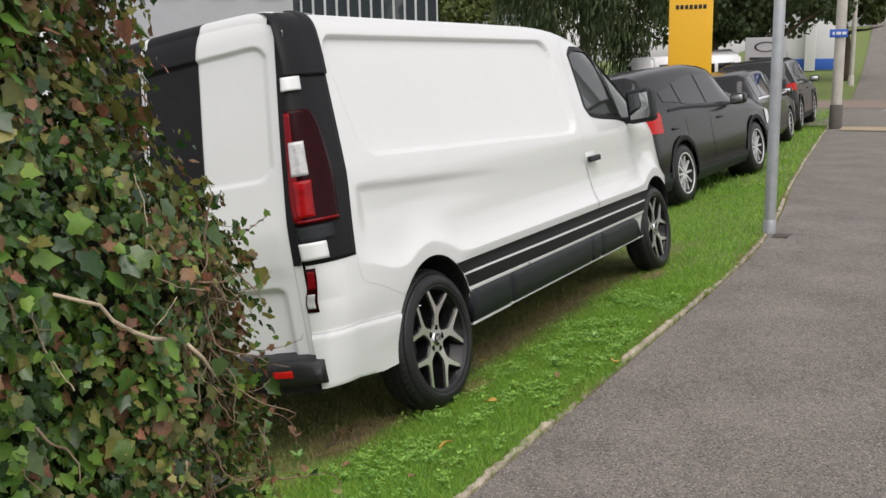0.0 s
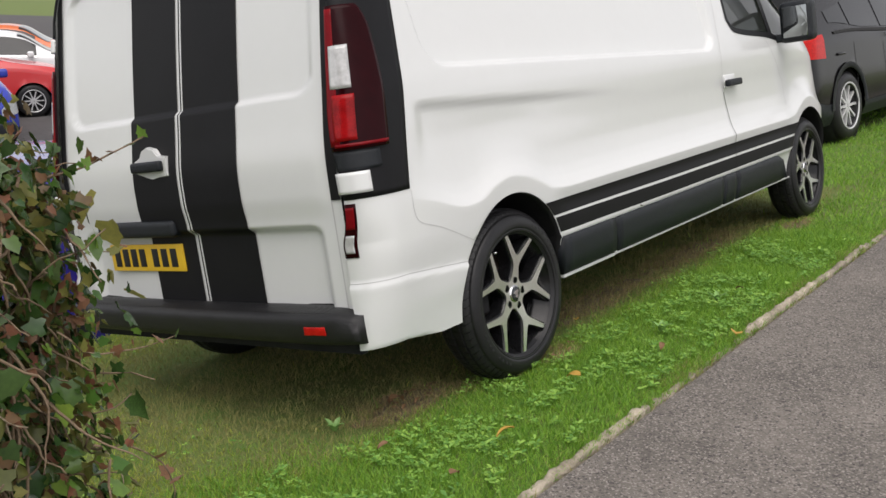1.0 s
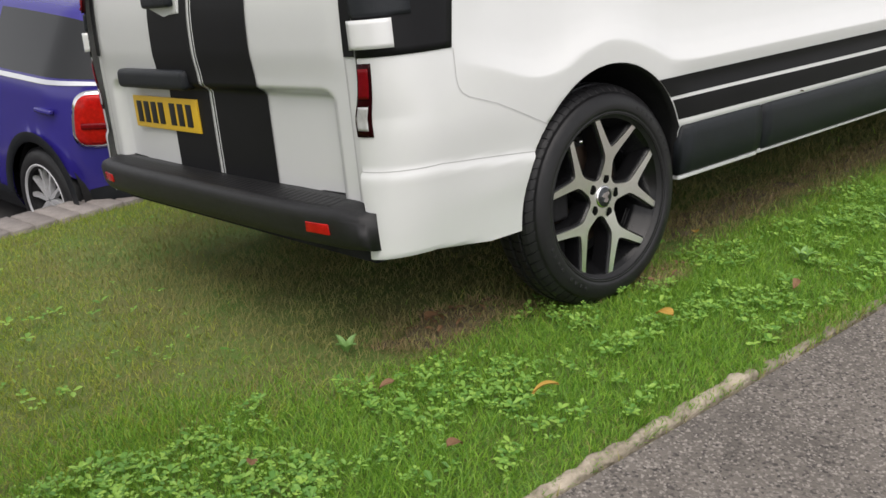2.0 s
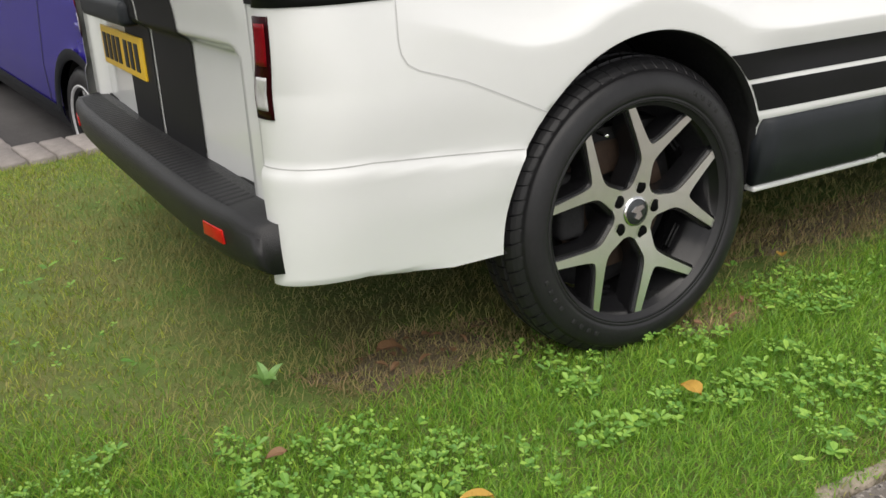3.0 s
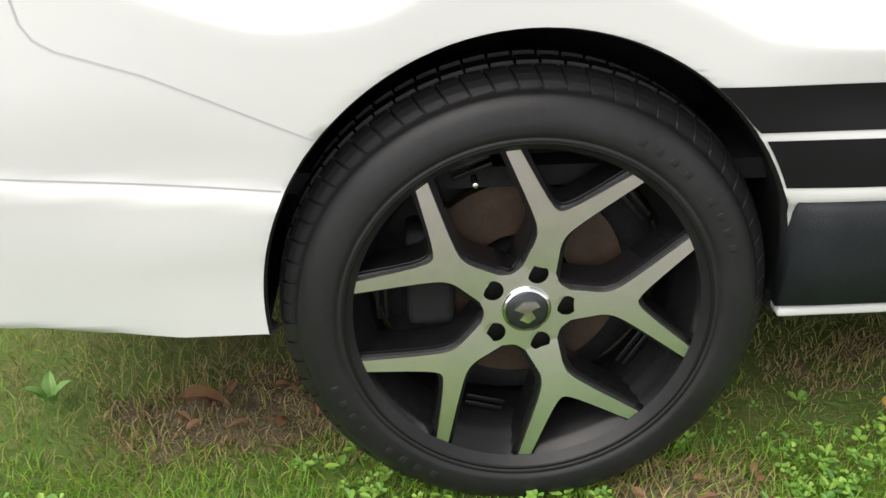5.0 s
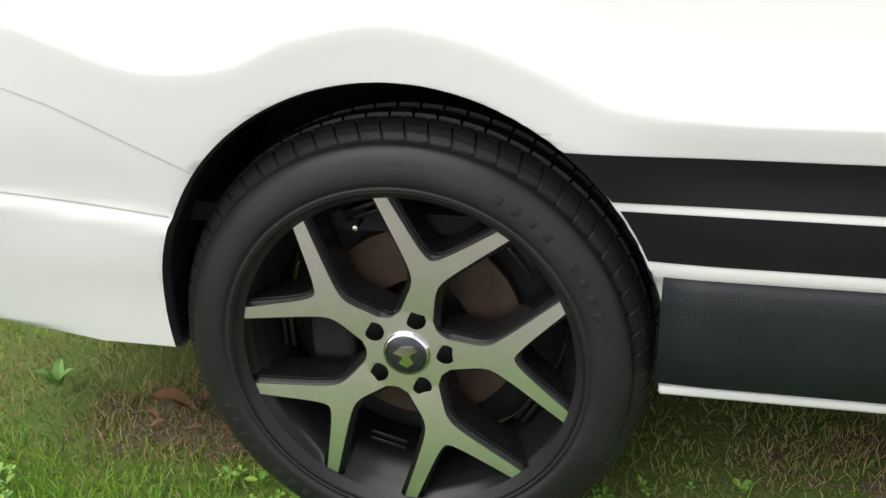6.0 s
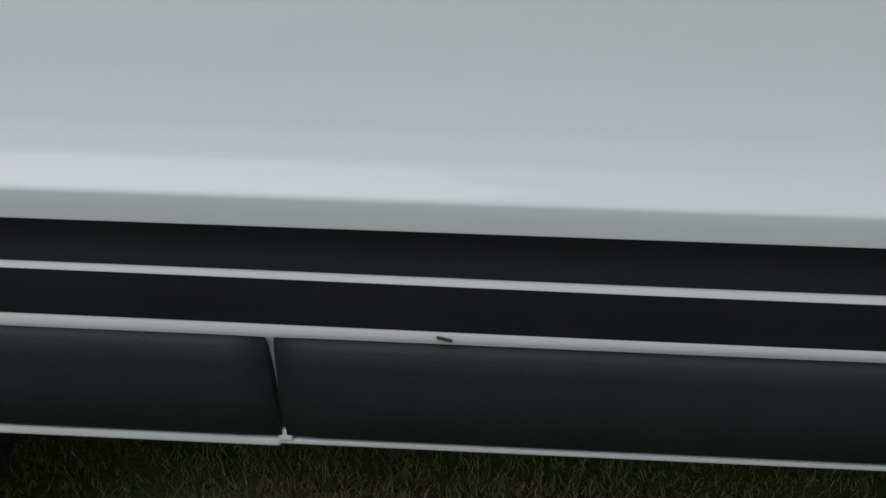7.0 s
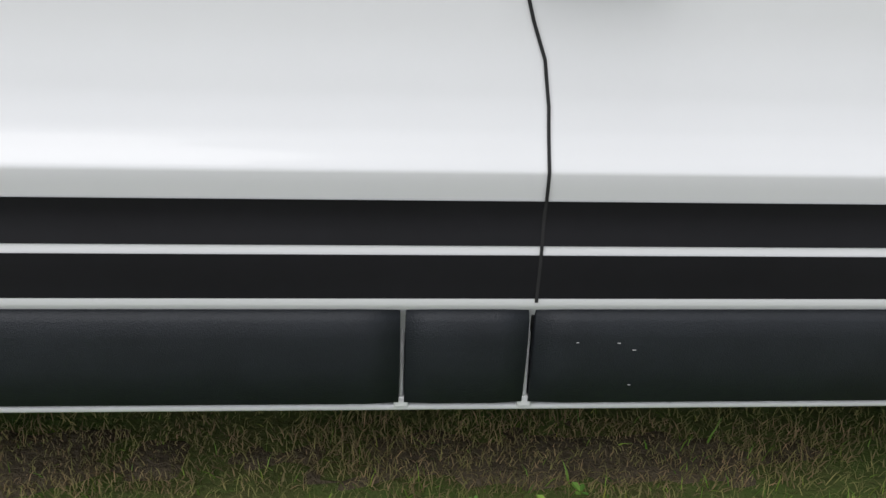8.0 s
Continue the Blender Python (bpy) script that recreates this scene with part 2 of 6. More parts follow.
def sheet():
    xs = sorted(set(list(np.arange(-12, 14, 0.25)) + list(np.arange(14, 80, 2.0)) + [-2500, -900, -300, -100, -50, -25, 120, 180, 300, 600, 1200, 2500]))
    ys = sorted(set(list(np.arange(-8, 8, 0.25)) + [-2500, -900, -300, -100, -40, -20, -12, 10, 13, 17, 22, 30, 45, 80, 150, 300, 900, 2500]))
    vs = []
    for x in xs:
        for y in ys:
            bump = 0.012 * noise.noise((x * 1.3, y * 1.3, 0)) + 0.006 * noise.noise((x * 5, y * 5, 3))
            near = 1.0 if -1.4 < y < 6 and -10 < x < 30 else 0.0
            vs.append((x, y, ground_z(x, y) - 0.03 + bump * near + 0.012 * near))
    n = len(ys)
    fs = [(i * n + k, (i + 1) * n + k, (i + 1) * n + k + 1, i * n + k + 1) for i in range(len(xs) - 1) for k in range(n - 1)]
    ob = part("ground", mesh_of("ground", vs, fs), SOIL)
    tagged(ob, "grass verge soil with worn brown patches", "ground", kind="structure")


sheet()
strip("footpath", ASPHALT, (-14, 112, 0.5), lambda x: (kerb_y(x) - 3.4, kerb_y(x) - 0.06), 0.0, "worn grey asphalt footpath beside the grass verge", "pavement")
strip("car_lot", TARMAC, (-20, 30, 0.5), lambda x: (verge_edge(x) + 0.27, 62.0), 0.004, "dark tarmac of the car lot", "pavement", rows=150)

# ---- the van ----
van = thing("van", VAN, "white panel van with black stripes parked on the grass verge", "van")
ARCH_Z, ARCH_RX, ARCH_RZ, BASE = 0.365, 0.358, 0.390, 3.498
prof = [(0.330, 0.918), (0.42, 0.932), (0.52, 0.957), (0.60, 0.974), (0.68, 0.984), (0.7185, 0.9870), (0.7220, 0.9868), (0.7260, 0.9853), (0.749, 0.9755), (0.775, 0.9660), (0.82, 0.9565), (0.90, 0.951),
        (0.98, 0.953), (1.08, 0.961), (1.16, 0.964), (1.22, 0.960), (1.30, 0.948), (1.45, 0.925), (1.60, 0.900), (1.72, 0.878), (1.80, 0.858), (1.85, 0.842),
        (1.895, 0.816), (1.93, 0.770), (1.950, 0.695), (1.960, 0.60), (1.968, 0.40), (1.972, 0.20), (1.974, 0.0)]
# the outline of the body as one smooth line, by its length
plen = np.r_[0, np.cumsum([math.hypot(b[0] - a[0], b[1] - a[1]) for a, b in zip(prof, prof[1:])])]
pz, pw = spline(plen, [p[0] for p in prof]), spline(plen, [p[1] for p in prof])
z_to_v = spline([p[0] for p in prof], plen)
width_at = spline([p[0] for p in prof], [p[1] for p in prof])
rear_x = spline([0.30, 0.60, 0.80, 1.0, 1.25, 1.65, 1.85, 1.92, 1.965], [-0.828, -0.828, -0.828, -0.825, -0.79, -0.715, -0.670, -0.630, -0.56])
front_x = spline([0.30, 0.55, 0.85, 1.05, 1.20, 1.35, 1.64, 1.79, 1.88, 1.94, 1.965], [4.36, 4.41, 4.40, 4.34, 4.18, 3.95, 3.52, 3.24, 2.98, 2.65, 2.30])


def arch_d(x, z):
    """Above 1 outside the nearer wheel arch, below 1 inside."""
    cx = 0.0 if x < 1.7 else BASE
    return math.hypot((x - cx) / ARCH_RX, (z - ARCH_Z) / ARCH_RZ)


arch_crease = spline([-0.75, -0.49, -0.29, -0.22, -0.12, 0.0, 0.10, 0.20, 0.29, 0.42], [0.88, 0.815, 0.762, 0.768, 0.808, 0.828, 0.812, 0.775, 0.735, 0.722])


def crease(x):
    """The height of the shoulder above the sill, which climbs over the wheel arches."""
    return arch_crease(x) if x < 1.7 else arch_crease(abs(x - BASE))


def hem(x):
    """The lower edge of the body, which climbs towards the rear corner."""
    return 0.315 + 0.138 * max(-0.367 - x, 0)


plain = spline([0.33, 0.52, 0.70, 0.90, 1.10, 1.2], [0.918, 0.955, 0.979, 0.976, 0.967, 0.9615])


def shoulder(x, z):
    """The half width of the lower side: pressed in above the shoulder, plain towards the rear corner."""
    w = width_at(z - (crease(x) - 0.725) * sstep(1.15, 0.85, z) * sstep(0.45, 0.62, z))
    k = sstep(-0.30, -0.66, x)
    return w + (plain(z) - w) * k


ledge = spline([0.506, 0.515, 0.531, 0.60, 0.655, 0.670, 0.704, 0.7185], [0.0, 0.020, 0.011, 0.001, -0.0105, -0.0085, -0.0025, 0.0])


def relief(x, z):
    """How far the side stands out from the plain body line."""
    d = 0.0
    if 0.2 < x < 3.3 and 0.506 < z < 0.7185:
        # the flank between the wheels drops straight below its crease and turns out above the sill
        d += ledge(z) * sstep(0.22, 0.42, x) * sstep(3.28, 3.08, x)
    # the inset panel of the upper side
    s = rrect(x + 0.10 * (z - 1.5), z + 0.03 * (x - 0.8) * sstep(1.6, 1.3, z), -0.40, 2.09, 1.235, 1.825, 0.12)
    d -= 0.030 * sstep(0.003, -0.013 - 0.006 * sstep(1.45, 1.30, z), s)
    # a press line behind the rear wheel
    d -= 0.014 * sstep(1.155, 1.125, z + 0.05 * (x + 0.4)) * sstep(-0.52, -0.44, x) * sstep(1.2, 0.0, x) * sstep(0.90, 1.10, z)
    # the lower rear corner
    edge = 0.584 - 0.095 * (x + 0.67) if x < -0.2 else 0.0
    if x < -0.2:
        d += 0.010 * sstep(edge + 0.002, edge - 0.012, z)
    return d


def side(X, v, out=0.0):
    """The right side, from the rear corner to the nose: X along the van, v along the outline from the sill to the roof's middle."""
    z = pz(v)
    w = pw(v)
    xr, xf = rear_x(z) + 0.010, front_x(z)
    xs = xr + 0.15
    if X <= -1.0:
        a = min(-1.0 - X, 1.0) * math.pi / 2
        x, y = xs - 0.15 * math.sin(a), w - max(w - 0.85, 0.03) * (1 - math.cos(a))
        y = max(y, 0) if w > 0.5 else w * math.cos(a)
        if z < 1.2:
            y += shoulder(xs, z) - w
        z = max(z, hem(xs))
        k = relief(xs, z) + out
        return Vector((x - k * math.sin(a), -(y + k * math.cos(a)), z))
    x = X if X > -0.3 else xs + (X + 1.0) / 0.7 * (-0.3 - xs)
    if z < 1.2:
        w = shoulder(x, z)
    y = w + (relief(x, z) if z < 1.85 else 0.0)
    z = max(z, hem(x))
    xb = xf - 1.0
    if x > xb:
        t = min((x - xb) / (xf - xb), 1.0)
        x = min(x, xf)
        y *= max(1 - t ** 3.2, 0.0) ** 0.5
    if out:
        return Vector((x, -y, z)) + side_normal(X, v) * out
    return Vector((x, -y, z))


def side_normal(X, v):
    e = 0.004
    n = (side(X + e, v) - side(X - e, v)).cross(side(X, min(v + e, plen[-1])) - side(X, max(v - e, 0)))
    return n.normalized()


def v_at(z):
    """The place along the outline that has this height."""
    return z_to_v(z)


def patch(surf, us, vs_of, rows, out, thick=0.0):
    """A sheet that lies on a surface, between two lines v(u)."""
    verts, faces = [], []
    for u in us:
        a, b = vs_of(u)
        for k in range(rows + 1):
            verts.append(surf(u, a + (b - a) * k / rows, out))
    n = rows + 1
    for i in range(len(us) - 1):
        for k in range(rows):
            faces.append((i * n + k, (i + 1) * n + k, (i + 1) * n + k + 1, i * n + k + 1))
    if thick:
        base = len(verts)
        ring = [k * 1 for k in range(n)] + [i * n + rows for i in range(1, len(us))] + [(len(us) - 1) * n + k for k in range(rows - 1, -1, -1)] + [i * n for i in range(len(us) - 2, 0, -1)]
        for r in ring:
            i, k = divmod(r, n)
            a, b = vs_of(us[i])
            verts.append(surf(us[i], a + (b - a) * k / rows, out - thick))
        m = len(ring)
        for q in range(m):
            p = (q + 1) % m
            faces.append((ring[q], ring[p], base + p, base + q))
    return mesh_of("sheet", verts, faces)


win_top = spline([2.33, 2.45, 2.75, 2.95, 3.15, 3.42], [1.72, 1.775, 1.77, 1.68, 1.56, 1.33])
win_low = spline([2.33, 2.42, 2.9, 3.25, 3.42], [1.38, 1.30, 1.25, 1.20, 1.24])


def in_window(x, z):
    return 2.34 < x < 3.40 and win_low(x) < z < win_top(x)


def body_side():
    us = list(np.linspace(-2.0, -1.0, 13)) + list(np.linspace(-1.0, -0.3, 38)[1:]) + list(np.arange(-0.28, 4.44, 0.018))
    vs = list(np.arange(0, v_at(0.69), 0.014)) + list(np.arange(v_at(0.69), v_at(0.86), 0.0035)) + list(np.arange(v_at(0.86), v_at(1.17), 0.014)) + list(np.arange(v_at(1.17), v_at(1.34), 0.005)) + list(np.arange(v_at(1.34), v_at(1.85), 0.011)) + list(np.linspace(v_at(1.85), plen[-1], 34))
    n = len(vs)
    pts = [side(u, v) for u in us for v in vs]
    inside = [arch_d(p.x, p.z) < 1 and p.x > -0.42 for p in pts]
    hole = [in_window(p.x, p.z) and p.y < -0.3 for p in pts]
    faces = []
    for i in range(len(us) - 1):
        for k in range(n - 1):
            q = (i * n + k, (i + 1) * n + k, (i + 1) * n + k + 1, i * n + k + 1)
            if all(inside[j] for j in q) or all(hole[j] for j in q):
                continue
            faces.append(q)
    used = {j for q in faces for j in q}
    for j in used:
        if inside[j]:
            p = pts[j]
            cx = 0.0 if p.x < 1.7 else BASE
            r = arch_d(p.x, p.z)
            p.x, p.z = cx + (p.x - cx) / r, ARCH_Z + (p.z - ARCH_Z) / r
    keep = sorted(used)
    at = {j: k for k, j in enumerate(keep)}
    return mesh_of("body_side", [pts[j] for j in keep], [tuple(at[j] for j in q) for q in faces])


side_mesh = body_side()
part("body_side", side_mesh, WHITE, van, "white pressed steel body side")
MIRROR = Matrix.Diagonal((1, -1, 1, 1))
far = side_mesh.copy()
far.transform(MIRROR)
far.flip_normals()
part("body_side", far, WHITE, van)


def arch_lip(cx, sgn, start=-14, end=194):
    """The rolled edge of a wheel arch and the dark liner behind it."""
    verts, faces = [], []
    rings = [(0.0, 0.0), (0.004, 0.012), (0.0, 0.03), (-0.012, 0.05), (-0.01, 0.36)]
    ang = [radians(a) for a in np.linspace(start, end, 70)]
    for a in ang:
        x, z = cx + ARCH_RX * math.cos(a), ARCH_Z + ARCH_RZ * math.sin(a)
        z = max(z, 0.33)
        y = shoulder(x, z) + relief(x, z)
        for grow, inn in rings:
            verts.append((x - grow * math.cos(a), -(y - inn) * sgn, z - grow * math.sin(a)))
    n = len(rings)
    for i in range(len(ang) - 1):
        for k in range(n - 1):
            faces.append((i * n + k, i * n + k + 1, (i + 1) * n + k + 1, (i + 1) * n + k))
    me = mesh_of("arch_liner", verts, faces)
    # the inner wall of the wheel well
    well = bmesh.new()
    well.from_mesh(me)
    ring = [well.verts.new((cx + (ARCH_RX + 0.01) * math.cos(a), -0.60 * sgn, max(ARCH_Z + (ARCH_RZ + 0.01) * math.sin(a), 0.33))) for a in ang]
    well.faces.new(ring)
    part("arch_liner", well, LINER, van, "black felt wheel arch liner")


for cx in (0.0, BASE):
    for sgn in (1, -1):
        arch_lip(cx, sgn)

# floor pan, which closes the body below
part("underbody", box_bm(2.6, 1.7, 0.14, (1.75, 0, 0.42), 0.02), LINER, van)
part("underbody", box_bm(0.42, 1.5, 0.14, (-0.58, 0, 0.44), 0.02), LINER, van)
part("rear_axle", box_bm(0.10, 1.5, 0.10, (0, 0, 0.33), 0.03), LINER, van)
part("exhaust_silencer", box_bm(0.5, 0.26, 0.18, (0.75, 0.3, 0.30), 0.06, 3), LINER, van)

# stripes of black vinyl along the flank


def stripe(z0, z1):
    def reach(z):
        a = ARCH_RX * math.sqrt(max(1 - ((z - ARCH_Z) / ARCH_RZ) ** 2, 0))
        return a + 0.001, BASE - a - 0.001
    verts, faces, rows = [], [], 4
    zs = [z0 + (z1 - z0) * k / rows for k in range(rows + 1)]
    cols = 90
    for i in range(cols + 1):
        for z in zs:
            a, b = reach(z)
            x = a + (b - a) * i / cols
            verts.append(side(x, v_at(z + (0.006 if z < 0.605 else 0.004 if z < 0.62 else 0.0) * sstep(1.6, 0.3, x)), 0.002))
    n = rows + 1
    for i in range(cols):
        for k in range(rows):
            faces.append((i * n + k, (i + 1) * n + k, (i + 1) * n + k + 1, i * n + k + 1))
    part("stripe", mesh_of("stripe", verts, faces), VINYL, van, "matt black vinyl stripe")


stripe(0.611, 0.6765)
stripe(0.531, 0.598)


def sill_panel(x0, x1, round_front=False, lean0=0.0, lean1=0.0):
    """A bulged plastic panel along the sill."""
    pr = [(0.350, 0.926), (0.347, 0.942), (0.356, 0.956), (0.42, 0.970), (0.470, 0.976), (0.495, 0.975), (0.507, 0.969), (0.513, 0.956), (0.514, 0.94)]
    cols = max(int((x1 - x0) / 0.05), 4)
    verts, faces = [], []
    for i in range(cols + 1):
        x = x0 + (x1 - x0) * i / cols
        for z, y in pr:
            lean = (lean0 + (lean1 - lean0) * i / cols) * (0.514 - z) / 0.16
            if i == 0 or i == cols:
                y = y - 0.004
            top = 0.514
            if round_front and x > x1 - 0.16:
                top = 0.352 + 0.164 * math.sqrt(max(1 - ((x - x1 + 0.16) / 0.16) ** 2, 0.0))
            verts.append((x + lean, -y, min(z, top) + 0.007 * sstep(1.6, 0.3, x) * (z - 0.34) / 0.18))
    n = len(pr)
    for i in range(cols):
        for k in range(n - 1):
            faces.append((i * n + k, (i + 1) * n + k, (i + 1) * n + k + 1, i * n + k + 1))
    faces.append(tuple(range(n)))
    faces.append(tuple(cols * n + k for k in range(n))[::-1])
    part("sill_panel", mesh_of("sill_panel", verts, faces), PLASTIC, van, "black plastic sill cladding panel")


for a, b, r, l0, l1 in ((0.345, 0.786, False, 0, 0.018), (0.799, 2.033, False, 0.013, 0), (2.041, 2.215, False, 0, 0), (2.225, 3.02, True, 0, 0)):
    sill_panel(a, b, r, l0, l1)
part("sill_rail", box_bm(0.45, 0.032, 0.015, (0.575, -0.926, 0.3385), 0.005), WHITE, van, "white lower sill flange")
part("sill_rail", box_bm(2.80, 0.03, 0.010, (1.75, -0.925, 0.3395), 0.004), WHITE, van, "white lower sill flange")
for x in (2.037, 2.220):
    part("sill_gap", box_bm(0.006, 0.012, 0.150, (x, -0.939, 0.430), 0.002), WHITE, van)
for x in (0.808, 2.037, 2.220):
    part("sill_clip", box_bm(0.022, 0.012, 0.018, (x, -0.940, 0.352), 0.003), WHITE, van)


# ---- wheels ----
def tyre_mesh():
    """A low tyre: a bulged sidewall, a moulded rib, and a round shoulder cut by narrow slits."""
    pr = [(0.240, -0.080), (0.250, -0.090), (0.2545, -0.0965), (0.2590, -0.0985), (0.2600, -0.0968), (0.2620, -0.0972), (0.2635, -0.0995), (0.270, -0.1015), (0.282, -0.1010), (0.296, -0.0980), (0.306, -0.0930), (0.3125, -0.0880), (0.3160, -0.0835), (0.3153, -0.0808),
          (0.320, -0.0765), (0.327, -0.0705), (0.334, -0.0625), (0.339, -0.0520), (0.3410, -0.0450), (0.3350, -0.0430), (0.3350, -0.0365), (0.3430, -0.0340), (0.3440, -0.0100), (0.3370, -0.0080), (0.3370, 0.0080), (0.3440, 0.0100), (0.3420, 0.0380),
          (0.336, 0.052), (0.322, 0.075), (0.30, 0.094), (0.27, 0.101), (0.245, 0.092), (0.222, 0.080)]
    pitch, cuts = 66, (0.0, 0.035, 0.095, 0.13, 0.42, 0.71)
    n, m = len(pr), len(cuts)
    vs, fs, smooth = [], [], []
    for k in range(pitch):
        for q, c in enumerate(cuts):
            for j, (r, y) in enumerate(pr):
                a = 2 * math.pi * (k + c) / pitch
                if 14 <= j <= 18:
                    # the slits lean round the shoulder
                    a += 0.35 * (j - 14) / 4 * 2 * math.pi / pitch
                    if q in (1, 2):
                        r -= 0.0015 + 0.0014 * (j - 14)
                elif 21 <= j <= 26 and q in (1, 2):
                    r -= 0.006
                vs.append((r * math.cos(a), y, r * math.sin(a)))
    rows = pitch * m
    for k in range(rows):
        k2 = (k + 1) % rows
        for j in range(n - 1):
            fs.append((k * n + j, k * n + j + 1, k2 * n + j + 1, k2 * n + j))
            smooth.append(j < 14 or j > 26)
    me = mesh_of("tyre", vs, fs)
    me.polygons.foreach_set("use_smooth", smooth)
    return me


def soften(points, fixed, times=2, cut=0.22):
    """Rounds the corners of a closed outline, but for those in fixed."""
    keep = list(fixed)
    for _ in range(times):
        out, flags, n = [], [], len(points)
        for i, p in enumerate(points):
            if keep[i]:
                out.append(p)
                flags.append(True)
                continue
            a, b = points[i - 1], points[(i + 1) % n]
            for q in (a, b):
                out.append((p[0] + (q[0] - p[0]) * cut, p[1] + (q[1] - p[1]) * cut))
                flags.append(False)
        points, keep = out, flags
    return points


def spoke_outline(ang, grow=0.0):
    """One Y-shaped spoke, as an outline of (x, z)."""
    pts = []
    R, spread = 0.2480 + grow * 0.1, radians(21.5)

    def at(r, a):
        return (r * math.cos(ang + a), r * math.sin(ang + a))

    def tip(s, w):
        # end of a prong, w across
        a = s * spread
        x, z = at(R, a)
        dx, dz = at(1.0, a + s * math.pi / 2)
        return (x + dx * w, z + dz * w)
    u, t = Vector(at(1, 0)), Vector(at(1, math.pi / 2))

    def loc(a, b):
        p = u * a + t * b
        return (p.x, p.y)
    g = grow
    # up one side, over the fork, down the other
    pts += [loc(0.048, -0.027 - g), loc(0.075, -0.0220 - g), loc(0.112, -0.0165 - g), loc(0.136, -0.0270 - g), tip(-1, 0.0090 + g), tip(-1, -0.0090 - g)]
    pts += [loc(0.155 + g, -0.0085 - g * 0.3), loc(0.155 + g, 0.0085 + g * 0.3), tip(1, -0.0090 - g), tip(1, 0.0090 + g)]
    pts += [loc(0.136, 0.0270 + g), loc(0.112, 0.0165 + g), loc(0.075, 0.0220 + g), loc(0.048, 0.027 + g)]
    return pts


LEAN = 0.080


def leaning(bm, a):
    """Tilts an arm outwards from the hub to the rim."""
    for v in bm.verts:
        v.co.y -= LEAN * max(v.co.x * math.cos(a) + v.co.z * math.sin(a) - 0.062, 0.0)
    return bm


def wheel_face(turn):
    """The machined star: a flat hub and five forked arms that lean out."""
    hub, fixed, arms = [], [], []
    for k in range(5):
        a = radians(turn + 72 * k)
        c, d = math.cos(a), math.sin(a)
        root = [(0.062 * c + 0.0240 * d * e, 0.062 * d - 0.0240 * c * e) for e in (1, -1)]
        hub += [(0.058 * math.cos(a - radians(36)), 0.058 * math.sin(a - radians(36)))] + root
        fixed += [False, True, True]
        arm = [root[0]] + spoke_outline(a)[1:-1] + [root[1]]
        arm = soften(arm, [i in (0, 4, 5, 8, 9, 13) for i in range(len(arm))])
        arms.append(leaning(prism(arm, -0.066, -0.058), a))
    return prism(soften(hub, fixed), -0.066, -0.058), arms


